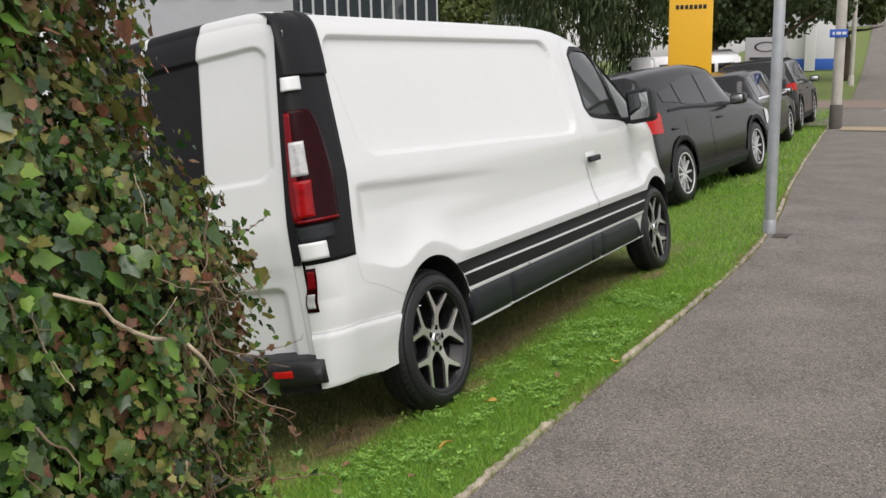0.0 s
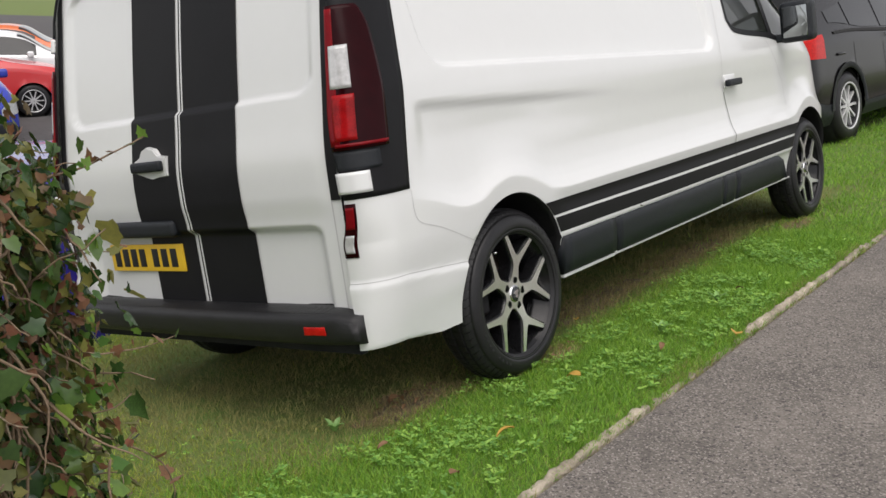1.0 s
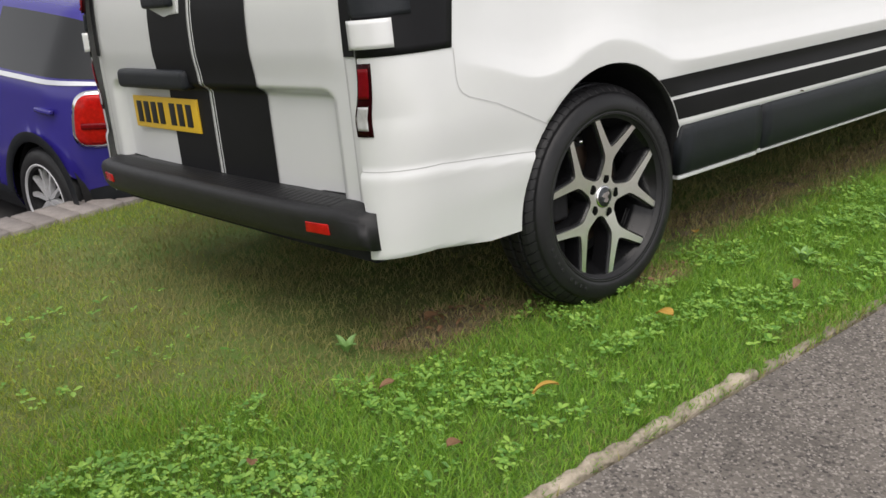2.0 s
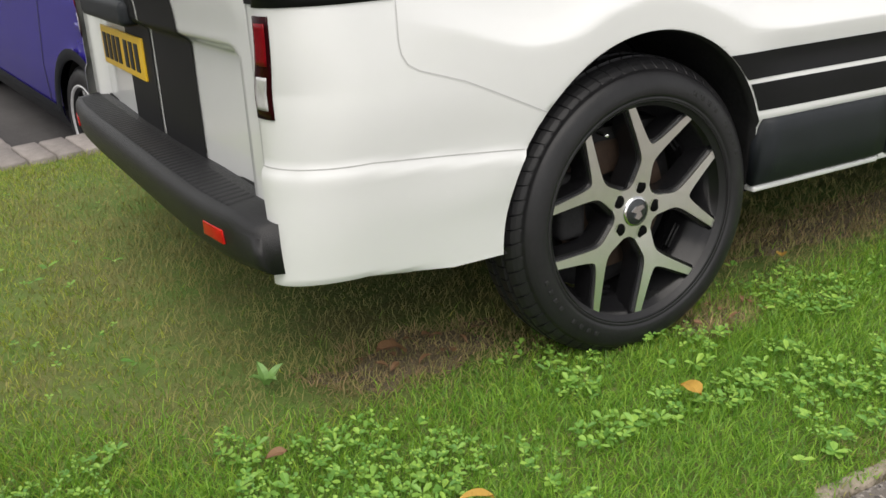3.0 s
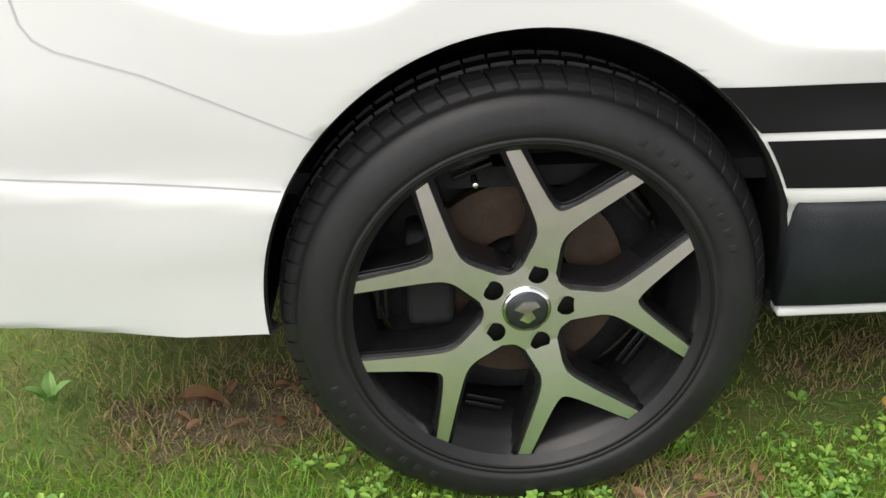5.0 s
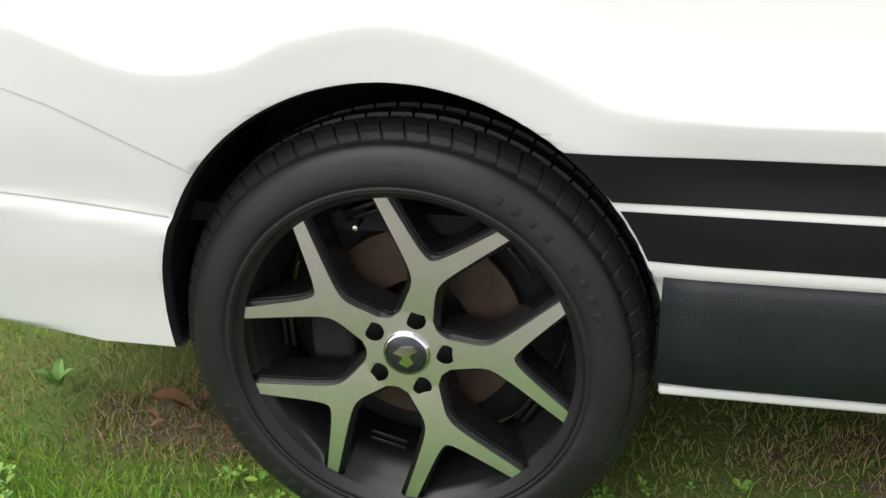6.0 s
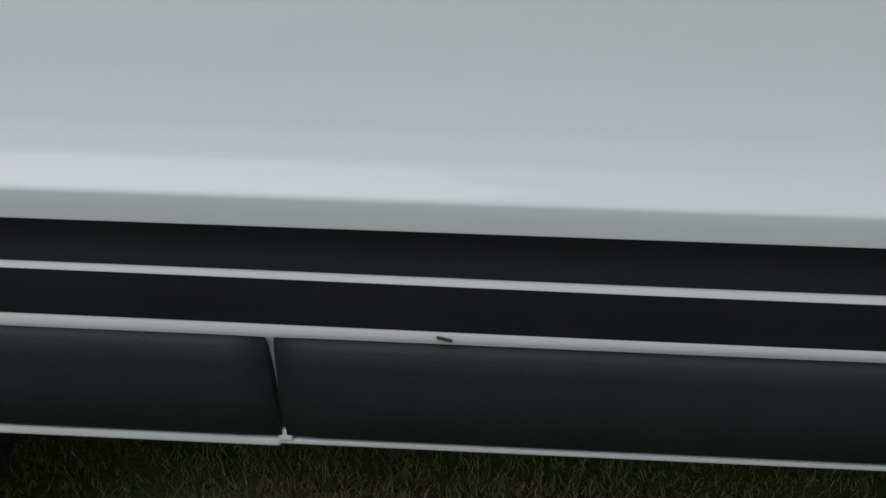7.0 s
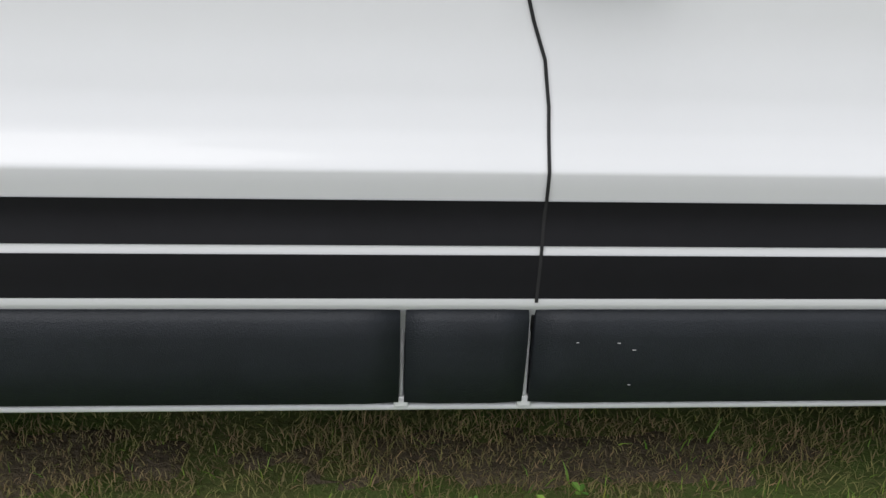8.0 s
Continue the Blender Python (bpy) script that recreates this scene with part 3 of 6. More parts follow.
def wheel(at, sgn, turn):
    m = Matrix.Translation(at) @ (Matrix.Rotation(math.pi, 4, "Z") if sgn < 0 else Matrix())
    barrel = [(0.2500, -0.0930), (0.2540, -0.0965), (0.2555, -0.0930), (0.2525, -0.0890), (0.2510, -0.0860), (0.2480, -0.0680), (0.2400, -0.0650), (0.2385, -0.0480), (0.2310, -0.0440), (0.2290, -0.0250), (0.2200, -0.0200), (0.2170, 0.06), (0.222, 0.09), (0.236, 0.10)]
    vs, fs = lathe(barrel, 120)
    rim = part("wheel", mesh_of("wheel", vs, fs), GLOSS_BLACK, van, "black alloy wheel with machined silver Y spokes", m)
    part("tyre", TYRE, RUBBER, rim, "black low-profile tyre")
    hub, arms = wheel_face(turn)
    part("hub_face", hub, MACHINED, rim, "machined silver hub face")
    for arm in arms:
        part("spoke_face", arm, MACHINED, rim, "machined silver spoke face")
    for k in range(5):
        a = radians(turn + 72 * k)
        outline = spoke_outline(a, 0.0085)
        bm = prism(soften(outline, [i in (0, 4, 5, 8, 9, 13) for i in range(len(outline))]), -0.0575, 0.0, 0.003)
        part("spoke", leaning(bm, a), GLOSS_BLACK, rim)
        hx, hz = 0.056 * math.cos(a), 0.056 * math.sin(a)

        def at_hole(v):
            return [(x + hx, y, z + hz) for x, y, z in v]
        # a flat black disc paints the shaded depth of a lug hole
        vs, fs = lathe([(0.0, -0.0662), (0.0148, -0.0664), (0.0150, -0.0655)], 24)
        hole = part("lug_hole_disc", mesh_of("lug_hole_disc", at_hole(vs), fs), HOLE_SHADE, rim)
        vs, fs = lathe([(0.0, -0.0672), (0.0055, -0.0672), (0.0075, -0.0662)], 6)
        part("wheel_bolt", mesh_of("wheel_bolt", at_hole(vs), fs, False), HOLE_SHADE, hole)
        # a flat bright crescent paints the light on the hole's wall
        arc = [radians(100 + 10 * i) for i in range(12)]
        av = [(r * math.cos(q), y, r * math.sin(q)) for i, q in enumerate(arc) for r, y in ((0.0150, -0.0668), (0.0150 - 0.0042 * math.sin(math.pi * i / 11), -0.0666))]
        part("hole_glint", mesh_of("hole_glint", at_hole(av), [(2 * i, 2 * i + 1, 2 * i + 3, 2 * i + 2) for i in range(11)]), MACHINED, hole)
        # a moulded pocket on the well between two arms
        pa = a + radians(36)
        for r in (0.196, 0.208):
            bar = box_bm(0.007, 0.004, 0.060, (0, 0, 0), 0.0015)
            part("well_rib", bar, GLOSS_BLACK, rim, "", Matrix.Rotation(-pa, 4, "Y") @ Matrix.Translation((r, -0.004, 0)))
    vs, fs = lathe([(0.0, -0.074), (0.024, -0.073), (0.030, -0.070), (0.033, -0.066), (0.034, -0.06)], 40)
    part("centre_cap", mesh_of("centre_cap", vs, fs), CAP, rim, "grey centre cap with a silver emblem")
    vs, fs = lathe([(0.030, -0.0712), (0.0335, -0.0702), (0.035, -0.066)], 40)
    part("cap_ring", mesh_of("cap_ring", vs, fs), CHROME, rim)
    emblem = prism([(-0.018, 0.004), (-0.006, 0.014), (0.012, 0.016), (0.018, 0.008), (0.006, 0.002), (0.012, -0.010), (0.002, -0.018), (-0.010, -0.012), (-0.004, -0.002)], -0.0765, -0.072)
    part("emblem", emblem, CHROME, rim)
    vs, fs = lathe([(0.075, 0.020), (0.155, 0.020), (0.155, 0.045), (0.075, 0.045)], 64, True)
    part("brake_disc", mesh_of("brake_disc", vs, fs, False), RUST, rim, "rusty brown brake disc")
    vs, fs = lathe([(0.0, 0.050), (0.165, 0.052), (0.212, 0.060), (0.214, 0.066)], 48)
    part("dust_shield", mesh_of("dust_shield", vs, fs), LINER, rim)
    cal = box_bm(0.07, 0.08, 0.15, (-0.13, 0.03, 0.02), 0.015)
    part("brake_caliper", cal, LINER, rim)
    # pressed letters on the sidewall, too worn to read
    for start in (20, 200):
        for q in (0, 1, 2, 3, 5, 6, 7, 8):
            t = radians(start + 5.2 * q)
            part("tyre_mark", box_bm(0.011, 0.0016, 0.011, (0.286, -0.1005, 0), 0.0006), RUBBER, rim, "", Matrix.Rotation(-t, 4, "Y"))
    va = radians(turn + 72 + 36)
    vs, fs = lathe([(0.0, -0.055), (0.0045, -0.055), (0.0045, -0.02)], 12)
    part("valve", mesh_of("valve", [(x + 0.195 * math.cos(va), y, z + 0.195 * math.sin(va)) for x, y, z in vs], fs), CHROME, rim)
    return rim


TYRE = tyre_mesh()
# near-black that carries the shade inside the lug holes, bolts included
HOLE_SHADE = material("lug_hole_shade", (0.004, 0.004, 0.004), 0.7, vary=0.2, spec=0.05)
CAP = material("grey_cap", (0.06, 0.065, 0.07), 0.25, metal=0.6, vary=0.3, scale=60)
for cx, turn in ((0.0, 3), (BASE, 20)):
    wheel((cx, -0.858, 0.351), 1, turn)
    wheel((cx, 0.858, 0.351), -1, turn)


# ---- rear of the van ----
def rear(y, z, out=0.0):
    """The rear doors: y across, z up."""
    q = abs(y)
    x = rear_x(z) + 0.024 * (q / 0.83) ** 2
    d = 0.0
    d -= 0.017 * sstep(0.005, -0.010, rrect(q, z, -0.5, 0.755, 1.238, 1.80, 0.085))
    d -= 0.030 * sstep(0.006, -0.022, rrect(q, z, -0.5, 0.735, 0.30, 0.788, 0.045))
    d += 0.010 * sstep(0.80, 0.90, z) * sstep(1.15, 0.95, z) * sstep(0.83, 0.74, q)
    return Vector((x - d - out, y, z))


SEAM = -0.035
roof_w = [p for p in prof if p[0] >= 1.72][::-1]
roof_z = spline([p[1] for p in roof_w], [p[0] for p in roof_w])


def door_top(y):
    """The upper edge of the rear doors, under the curve of the roof."""
    return roof_z(min(abs(y), 0.82)) - 0.050


for a, b, name in ((SEAM - 0.004, -0.848, "rear_door"), (SEAM + 0.004, 0.848, "rear_door")):
    ys = list(np.linspace(a, b, 46))
    n = 170
    pts = [rear(y, 0.497 + (door_top(y) - 0.497) * k / (n - 1)) for y in ys for k in range(n)]
    fs = [(i * n + k, i * n + k + 1, (i + 1) * n + k + 1, (i + 1) * n + k) for i in range(len(ys) - 1) for k in range(n - 1)]
    if b > 0:
        fs = [f[::-1] for f in fs]
    door = part(name, mesh_of(name, pts, fs), WHITE, van, "white rear door with a black centre stripe")
    # the dark joint along the hinge side
    edge = -0.806 if b < 0 else 0.806
    part("door_joint", patch(rear, [edge - 0.0025, edge + 0.0025], lambda u: (0.50, 1.86), 80, 0.0012), SEAM_GREY, door)
    wide = (-0.375, -0.052) if b < 0 else (-0.018, 0.275)

    def lay(u, v, out):
        return rear(u, v, out)
    vinyl = patch(lay, list(np.linspace(*wide, 14)), lambda u: (0.497, door_top(u)), 169, 0.0035)
    part("stripe", vinyl, VINYL, door, "matt black vinyl stripe")
    pillar = patch(rear, list(np.linspace(edge + (0.003 if b > 0 else -0.003), b * 1.002, 5)), lambda u: (0.874, door_top(u) - 0.004), 100, 0.005)
    part("corner_trim", pillar, VINYL, van, "matt black rear corner trim")
# the header above the doors and the strip below them
for u0, u1, mat, nm in ((-0.835, -0.765, VINYL, "corner_cap"), (-0.765, -0.375, WHITE, "roof_edge"), (-0.375, -0.052, VINYL, "stripe"), (-0.052, -0.018, WHITE, "roof_edge"), (-0.018, 0.275, VINYL, "stripe"), (0.275, 0.765, WHITE, "roof_edge"), (0.765, 0.835, VINYL, "corner_cap")):
    vs, cols = [], 12
    for i in range(cols + 1):
        y = u0 + (u1 - u0) * i / cols
        a, b = door_top(y), roof_z(abs(y))
        x = rear_x(a) + 0.024 * (abs(y) / 0.83) ** 2
        for k in range(9):
            t = k / 8
            vs.append((x - (0.0035 if mat is VINYL else 0.0) + 0.030 * t + 0.060 * t ** 3, y, a + (b - a + 0.003) * (1 - (1 - t) ** 1.8)))
        vs.append((-0.44 if nm == "corner_cap" else -0.30, y, b + 0.005))
    n = 10
    fs = [(i * n + k, (i + 1) * n + k, (i + 1) * n + k + 1, i * n + k + 1) for i in range(cols) for k in range(n - 1)]
    part(nm, mesh_of(nm, vs, [f[::-1] for f in fs]), mat, van)
part("rear_valance", box_bm(0.03, 1.64, 0.15, (-0.775, 0, 0.405)), LINER, van)
part("load_floor", box_bm(4.2, 1.7, 0.03, (1.4, 0, 0.52)), LINER, van)


def X_of(x, z):
    """The side's own coordinate for a distance along the van near the rear corner."""
    xs = rear_x(z) + 0.16
    return -1 + (x - xs) / (-0.3 - xs) * 0.7 if x < -0.3 else x


def corner_sheet(name, mat, z0, z1, inner, outer, out, rows, label="", thick=0.0, cols=14, parent=None, sgn=1):
    """A sheet round the rear corner, from u = inner(z) to outer(z)."""
    vs, fs = [], []
    for k in range(rows + 1):
        z = z0 + (z1 - z0) * k / rows
        a, b = inner(z), outer(z)
        for i in range(cols + 1):
            vs.append(side(a + (b - a) * i / cols, v_at(z), out))
    n = cols + 1
    fs = [(k * n + i, k * n + i + 1, (k + 1) * n + i + 1, (k + 1) * n + i) for k in range(rows) for i in range(cols)]
    if thick:
        ring = [i for i in range(n)] + [k * n + cols for k in range(1, rows + 1)] + [rows * n + i for i in range(cols - 1, -1, -1)] + [k * n for k in range(rows - 1, 0, -1)]
        base = len(vs)
        for r in ring:
            k, i = divmod(r, n)
            z = z0 + (z1 - z0) * k / rows
            a, b = inner(z), outer(z)
            vs.append(side(a + (b - a) * i / cols, v_at(z), out - thick))
        m = len(ring)
        fs += [(ring[(q + 1) % m], ring[q], base + q, base + (q + 1) % m) for q in range(m)]
    me = mesh_of(name, vs, fs)
    if sgn < 0:
        me.transform(MIRROR)
        me.flip_normals()
    return part(name, me, mat, parent or van, label)


trim_x = spline([0.87, 1.25, 1.64, 1.80, 1.94], [-0.600, -0.535, -0.470, -0.435, -0.40])
light_x = spline([1.03, 1.08, 1.30, 1.42, 1.49, 1.505], [-0.690, -0.678, -0.662, -0.670, -0.705, -0.73])
BRAKE_RED = material("brake_red_lens", (0.38, 0.008, 0.010), 0.15, vary=0.6, scale=22, spec=0.2)
for sgn in (1, -1):
    corner_sheet("corner_trim", VINYL, 0.872, 1.6462, lambda z: -2.0, lambda z: X_of(trim_x(z), z), 0.003, 40, "matt black rear corner trim", 0.003, sgn=sgn, cols=22)
    corner_sheet("corner_trim", VINYL, 1.647, 1.951, lambda z: -2.0, lambda z: X_of(trim_x(z), z), 0.012, 34, "matt black roof corner", 0.012, sgn=sgn, cols=22)
    lamp = corner_sheet("tail_light", DEEP_RED, 1.035, 1.505, lambda z: -1.99, lambda z: X_of(light_x(z), z), 0.014, 36, "red tail light cluster with a clear reversing lens", 0.012, sgn=sgn, cols=18)
    corner_sheet("red_lens", RED_LENS, 1.05, 1.495, lambda z: -1.98, lambda z: -1.80, 0.016, 20, "", 0.003, cols=6, parent=lamp, sgn=sgn)
    corner_sheet("brake_lens", BRAKE_RED, 1.065, 1.215, lambda z: -1.88, lambda z: -1.52, 0.017, 10, "bright red brake lens", 0.004, cols=8, parent=lamp, sgn=sgn)
    corner_sheet("reversing_lens", CLEAR_LENS, 1.235, 1.375, lambda z: -1.90, lambda z: -1.55, 0.017, 10, "clear reversing lens", 0.004, cols=8, parent=lamp, sgn=sgn)
    corner_sheet("lens_rim", RED_LENS, 1.045, 1.056, lambda z: -1.9, lambda z: X_of(light_x(1.06), z) - 0.02, 0.018, 2, "", 0.004, parent=lamp, sgn=sgn)
    corner_sheet("hinge", WHITE, 0.893, 0.962, lambda z: -2.0, lambda z: -1.42, 0.020, 6, "white door hinge cover", 0.02, cols=8, sgn=sgn)
    corner_sheet("hinge", WHITE, 1.585, 1.642, lambda z: -2.0, lambda z: -1.42, 0.020, 6, "white door hinge cover", 0.02, cols=8, sgn=sgn)
    corner_sheet("hinge_recess", PLASTIC, 0.968, 1.030, lambda z: -2.0, lambda z: -1.2, 0.008, 6, "", 0.006, cols=10, sgn=sgn)
    low = corner_sheet("fog_lamp", DEEP_RED, 0.676, 0.858, lambda z: -2.0, lambda z: -1.75, 0.003, 10, "small red and clear fog lamp", 0.003, cols=8, sgn=sgn)
    corner_sheet("red_lens", RED_LENS, 0.772, 0.846, lambda z: -1.975, lambda z: -1.79, 0.0045, 8, "", 0.0015, cols=6, parent=low, sgn=sgn)
    corner_sheet("clear_lens", CLEAR_LENS, 0.692, 0.752, lambda z: -1.965, lambda z: -1.80, 0.0045, 8, "", 0.0015, cols=6, parent=low, sgn=sgn)


def bumper():
    sec = [(0.00, 0.504), (0.40, 0.500), (0.74, 0.496), (0.89, 0.490), (0.96, 0.482), (0.99, 0.472), (1.0, 0.458), (0.96, 0.416), (0.92, 0.400), (0.85, 0.389), (0.70, 0.382), (0.0, 0.376)]
    ys = list(np.linspace(-0.885, 0.885, 61))
    vs, fs = [], []
    for y in ys:
        reach = 0.048 + 0.064 * max(1 - (abs(y) / 0.90) ** 5.0, 0) ** 0.7
        for f, z in sec:
            vs.append((-0.79 - (reach + 0.01) * f, y, z - 0.018 * sstep(0.78, 0.885, abs(y)) * (1 if z > 0.46 else -0.2)))
    n = len(sec)
    for i in range(len(ys) - 1):
        for k in range(n - 1):
            fs.append((i * n + k, i * n + k + 1, (i + 1) * n + k + 1, (i + 1) * n + k))
    fs += [tuple(range(n))[::-1], tuple((len(ys) - 1) * n + k for k in range(n))]
    ob = part("rear_bumper", mesh_of("rear_bumper", vs, fs), BUMPER, van, "textured black plastic rear bumper step")
    # tread ridges on the step
    for k in range(54):
        rv, rf = [], []
        y = -0.742 + 0.028 * k
        reach = 0.048 + 0.064 * max(1 - (abs(y) / 0.90) ** 5.0, 0) ** 0.7
        m = 6
        for i in range(m):
            f = 0.22 + 0.56 * i / (m - 1)
            for dy, dz in ((-0.006, -0.0005), (0, 0.0016), (0.006, -0.0005)):
                rv.append((-0.79 - (reach + 0.01) * f, y + dy, 0.5046 - 0.0105 * f + dz))
        rf = [(i * 3 + q, i * 3 + q + 1, (i + 1) * 3 + q + 1, (i + 1) * 3 + q) for i in range(m - 1) for q in range(2)]
        part("tread_ridge", mesh_of("tread_ridge", rv, rf), BUMPER, ob)
    for s in (-1, 1):
        part("reflector", box_bm(0.012, 0.095, 0.030, (-0.8920, s * 0.715, 0.438), 0.003, turn=Matrix.Rotation(radians(-s * 6.3), 4, "Z")), BRIGHT_RED, ob, "red bumper reflector")


bumper()
# handle, number plate and its lamp bar on the wider door
bez = prism([(0.03, 1.010), (0.03, 1.085), (0.075, 1.092), (0.10, 1.118), (0.14, 1.128), (0.18, 1.115), (0.20, 1.090), (0.24, 1.075), (0.24, 1.030), (0.18, 1.012), (0.13, 0.998), (0.08, 1.006)], -0.012, 0.010, 0.004)
TO_REAR = Matrix(((0, 1, 0, 0), (1, 0, 0, 0), (0, 0, 1, 0), (0, 0, 0, 1)))
part("handle_bezel", bez, WHITE, van, "white rear door handle surround", Matrix.Translation((-0.828, 0, 0)) @ TO_REAR)
part("door_handle", box_bm(0.030, 0.190, 0.042, (-0.852, 0.142, 1.052), 0.013, 3), PLASTIC, van, "black rear door handle")
part("plate_lamp_bar", box_bm(0.056, 0.53, 0.066, (-0.826, 0.315, 0.802), 0.022, 4), PLASTIC, van, "black number plate lamp bar")
plate = part("number_plate", box_bm(0.008, 0.51, 0.112, (-0.803, 0.325, 0.680), 0.002), PLATE, van, "yellow number plate with dark bars", Matrix())
for y in (0.530, 0.470, 0.410, 0.350, 0.260, 0.198, 0.135):
    part("plate_bar", box_bm(0.003, 0.040, 0.075, (-0.8080, y, 0.680), 0.001), BLACK_INK, plate)
part("door_gap", patch(rear, [SEAM - 0.006, SEAM + 0.006], lambda u: (0.50, 1.90), 120, -0.004), DARK, van)


# ---- seams, side window, mirror, handle ----
def seam(points, wide, name="panel_seam", mat=None, out=0.0012):
    """A thin dark joint that follows the side through points of (x, z)."""
    fine = []
    for (x0, z0), (x1, z1) in zip(points, points[1:]):
        k = max(int(math.hypot(x1 - x0, z1 - z0) / 0.02), 1)
        fine += [(x0 + (x1 - x0) * i / k, z0 + (z1 - z0) * i / k) for i in range(k)]
    fine.append(points[-1])
    vs = []
    for i, (x, z) in enumerate(fine):
        a, b = fine[max(i - 1, 0)], fine[min(i + 1, len(fine) - 1)]
        dx, dz = b[0] - a[0], b[1] - a[1]
        l = math.hypot(dx, dz)
        for s in (-1, 1):
            px, pzz = x - dz / l * wide / 2 * s, z + dx / l * wide / 2 * s
            vs.append(side(X_of(px, pzz), v_at(pzz), out))
    fs = [(2 * i, 2 * i + 1, 2 * i + 3, 2 * i + 2) for i in range(len(fine) - 1)]
    me = mesh_of(name, vs, fs)
    return part(name, me, mat or DARK, van)


seam([(2.222, 0.525), (2.225, 0.68), (2.222, 0.80), (2.214, 0.86), (2.196, 0.91), (2.180, 0.965)], 0.0048, out=0.003)
seam([(2.180, 0.965), (2.168, 1.0), (2.165, 1.2), (2.20, 1.5), (2.25, 1.78), (2.30, 1.84), (2.70, 1.85)], 0.0030, mat=SEAM_GREY, out=0.002)
seam([(2.226, 0.36), (2.222, 0.525)], 0.004)
chip = part("paint_chip", box_bm(0.022, 0.002, 0.005, (1.04, -0.9765, 0.524), 0.0008, turn=Matrix.Rotation(radians(12), 4, "Y")), RUST, van, "small chip in the white paint")
for x, z, w in ((2.286, 0.464, 0.004), (2.346, 0.463, 0.005), (2.369, 0.452, 0.005), (2.368, 0.394, 0.004)):
    part("scuff", box_bm(w, 0.0008, 0.0009, (x, -0.9755 + 0.03 * max(0.44 - z, 0) * 2, z), 0.0003), SEAM_GREY, van, "pale scuff on the sill cladding")
curve_pts = [(-0.594, 0.870), (-0.594, 0.80), (-0.590, 0.775), (-0.578, 0.756), (-0.555, 0.742), (-0.52, 0.731), (-0.46, 0.711), (-0.40, 0.684), (-0.34, 0.656), (-0.272, 0.624)]
seam(curve_pts, 0.0022, mat=SEAM_GREY)
seam([(x, 0.584 - 0.095 * (x + 0.67) + 0.004) for x in np.linspace(-0.66, -0.318, 12)], 0.003, mat=SEAM_GREY, out=0.003)
corner_sheet("panel_seam", SEAM_GREY, 0.5855, 0.588, lambda z: -2.0, lambda z: X_of(-0.655, z), 0.003, 1, cols=14)
seam([(2.86, 1.235), (3.0, 1.10), (3.12, 0.95), (3.14, 0.80)], 0.003, mat=SEAM_GREY)
win_us = list(np.linspace(2.345, 3.41, 40))
win = patch(lambda u, v, o: side(u, v_at(v), o), win_us, lambda u: (win_low(u), max(win_top(u), win_low(u) + 0.004)), 12, -0.006)
wob = part("side_window", win, GLASS, van, "tinted front side window")
wob.visible_shadow = False
ring_o = [(u, win_low(u)) for u in win_us] + [(u, win_top(u)) for u in win_us[::-1]]


def band(points, wide):
    vs, fs = [], []
    m = len(points)
    cx, cz = sum(p[0] for p in points) / m, sum(p[1] for p in points) / m
    for i, (x, z) in enumerate(points):
        a, b = points[i - 1], points[(i + 1) % m]
        dx, dz = b[0] - a[0], b[1] - a[1]
        l = math.hypot(dx, dz) or 1
        for w in (0.014, -wide):
            vs.append(side(x + dz / l * w, v_at(z - dx / l * w), 0.002))
    fs = [(2 * i, 2 * i + 1, (2 * i + 3) % (2 * m), (2 * i + 2) % (2 * m)) for i in range(m)]
    return mesh_of("window_frame", vs, fs)


part("window_frame", band(ring_o, 0.018), VINYL, wob)
bar = patch(lambda u, v, o: side(u + (1.75 - v) * 0.28, v_at(v), o), [2.80, 2.83, 2.855], lambda u: (1.245, 1.74), 10, 0.003)
part("quarter_bar", bar, VINYL, wob)
part("door_handle", box_bm(0.19, 0.030, 0.038, (2.26, -0.988, 1.012), 0.012, 3), PLASTIC, van, "black front door handle")
part("handle_cup", box_bm(0.15, 0.012, 0.075, (2.26, -0.960, 1.020), 0.005), WHITE, van)
mir = part("door_mirror", box_bm(0.13, 0.20, 0.25, (3.10, -1.09, 1.31), 0.045, 4), PLASTIC, van, "black door mirror")
part("mirror_glass", box_bm(0.004, 0.150, 0.185, (3.034, -1.09, 1.31), 0.0015), material("mirror_glass", (0.35, 0.37, 0.37), 0.05, metal=1.0, vary=0.1), mir)
part("mirror_arm", box_bm(0.09, 0.12, 0.05, (3.10, -0.97, 1.22), 0.015), PLASTIC, mir)
part("side_repeater", box_bm(0.05, 0.008, 0.022, (3.10, -0.952, 1.03), 0.003), CLEAR_LENS, van)
for y in (-0.5, 0.45):
    seat = part("seat", box_bm(0.5, 0.5, 0.18, (2.75, y, 0.86), 0.06, 3), INTERIOR, van)
    part("backrest", box_bm(0.16, 0.48, 0.62, (2.50, y, 1.22), 0.06, 3, Matrix.Rotation(radians(-10), 4, "Y")), INTERIOR, seat)
    part("headrest", box_bm(0.10, 0.28, 0.20, (2.43, y, 1.62), 0.045, 3), INTERIOR, seat)
part("bulkhead", box_bm(0.03, 1.62, 1.2, (2.28, 0, 1.15), 0.01), INTERIOR, van)
part("dashboard", box_bm(0.5, 1.5, 0.35, (3.45, 0, 1.02), 0.08, 3), INTERIOR, van)


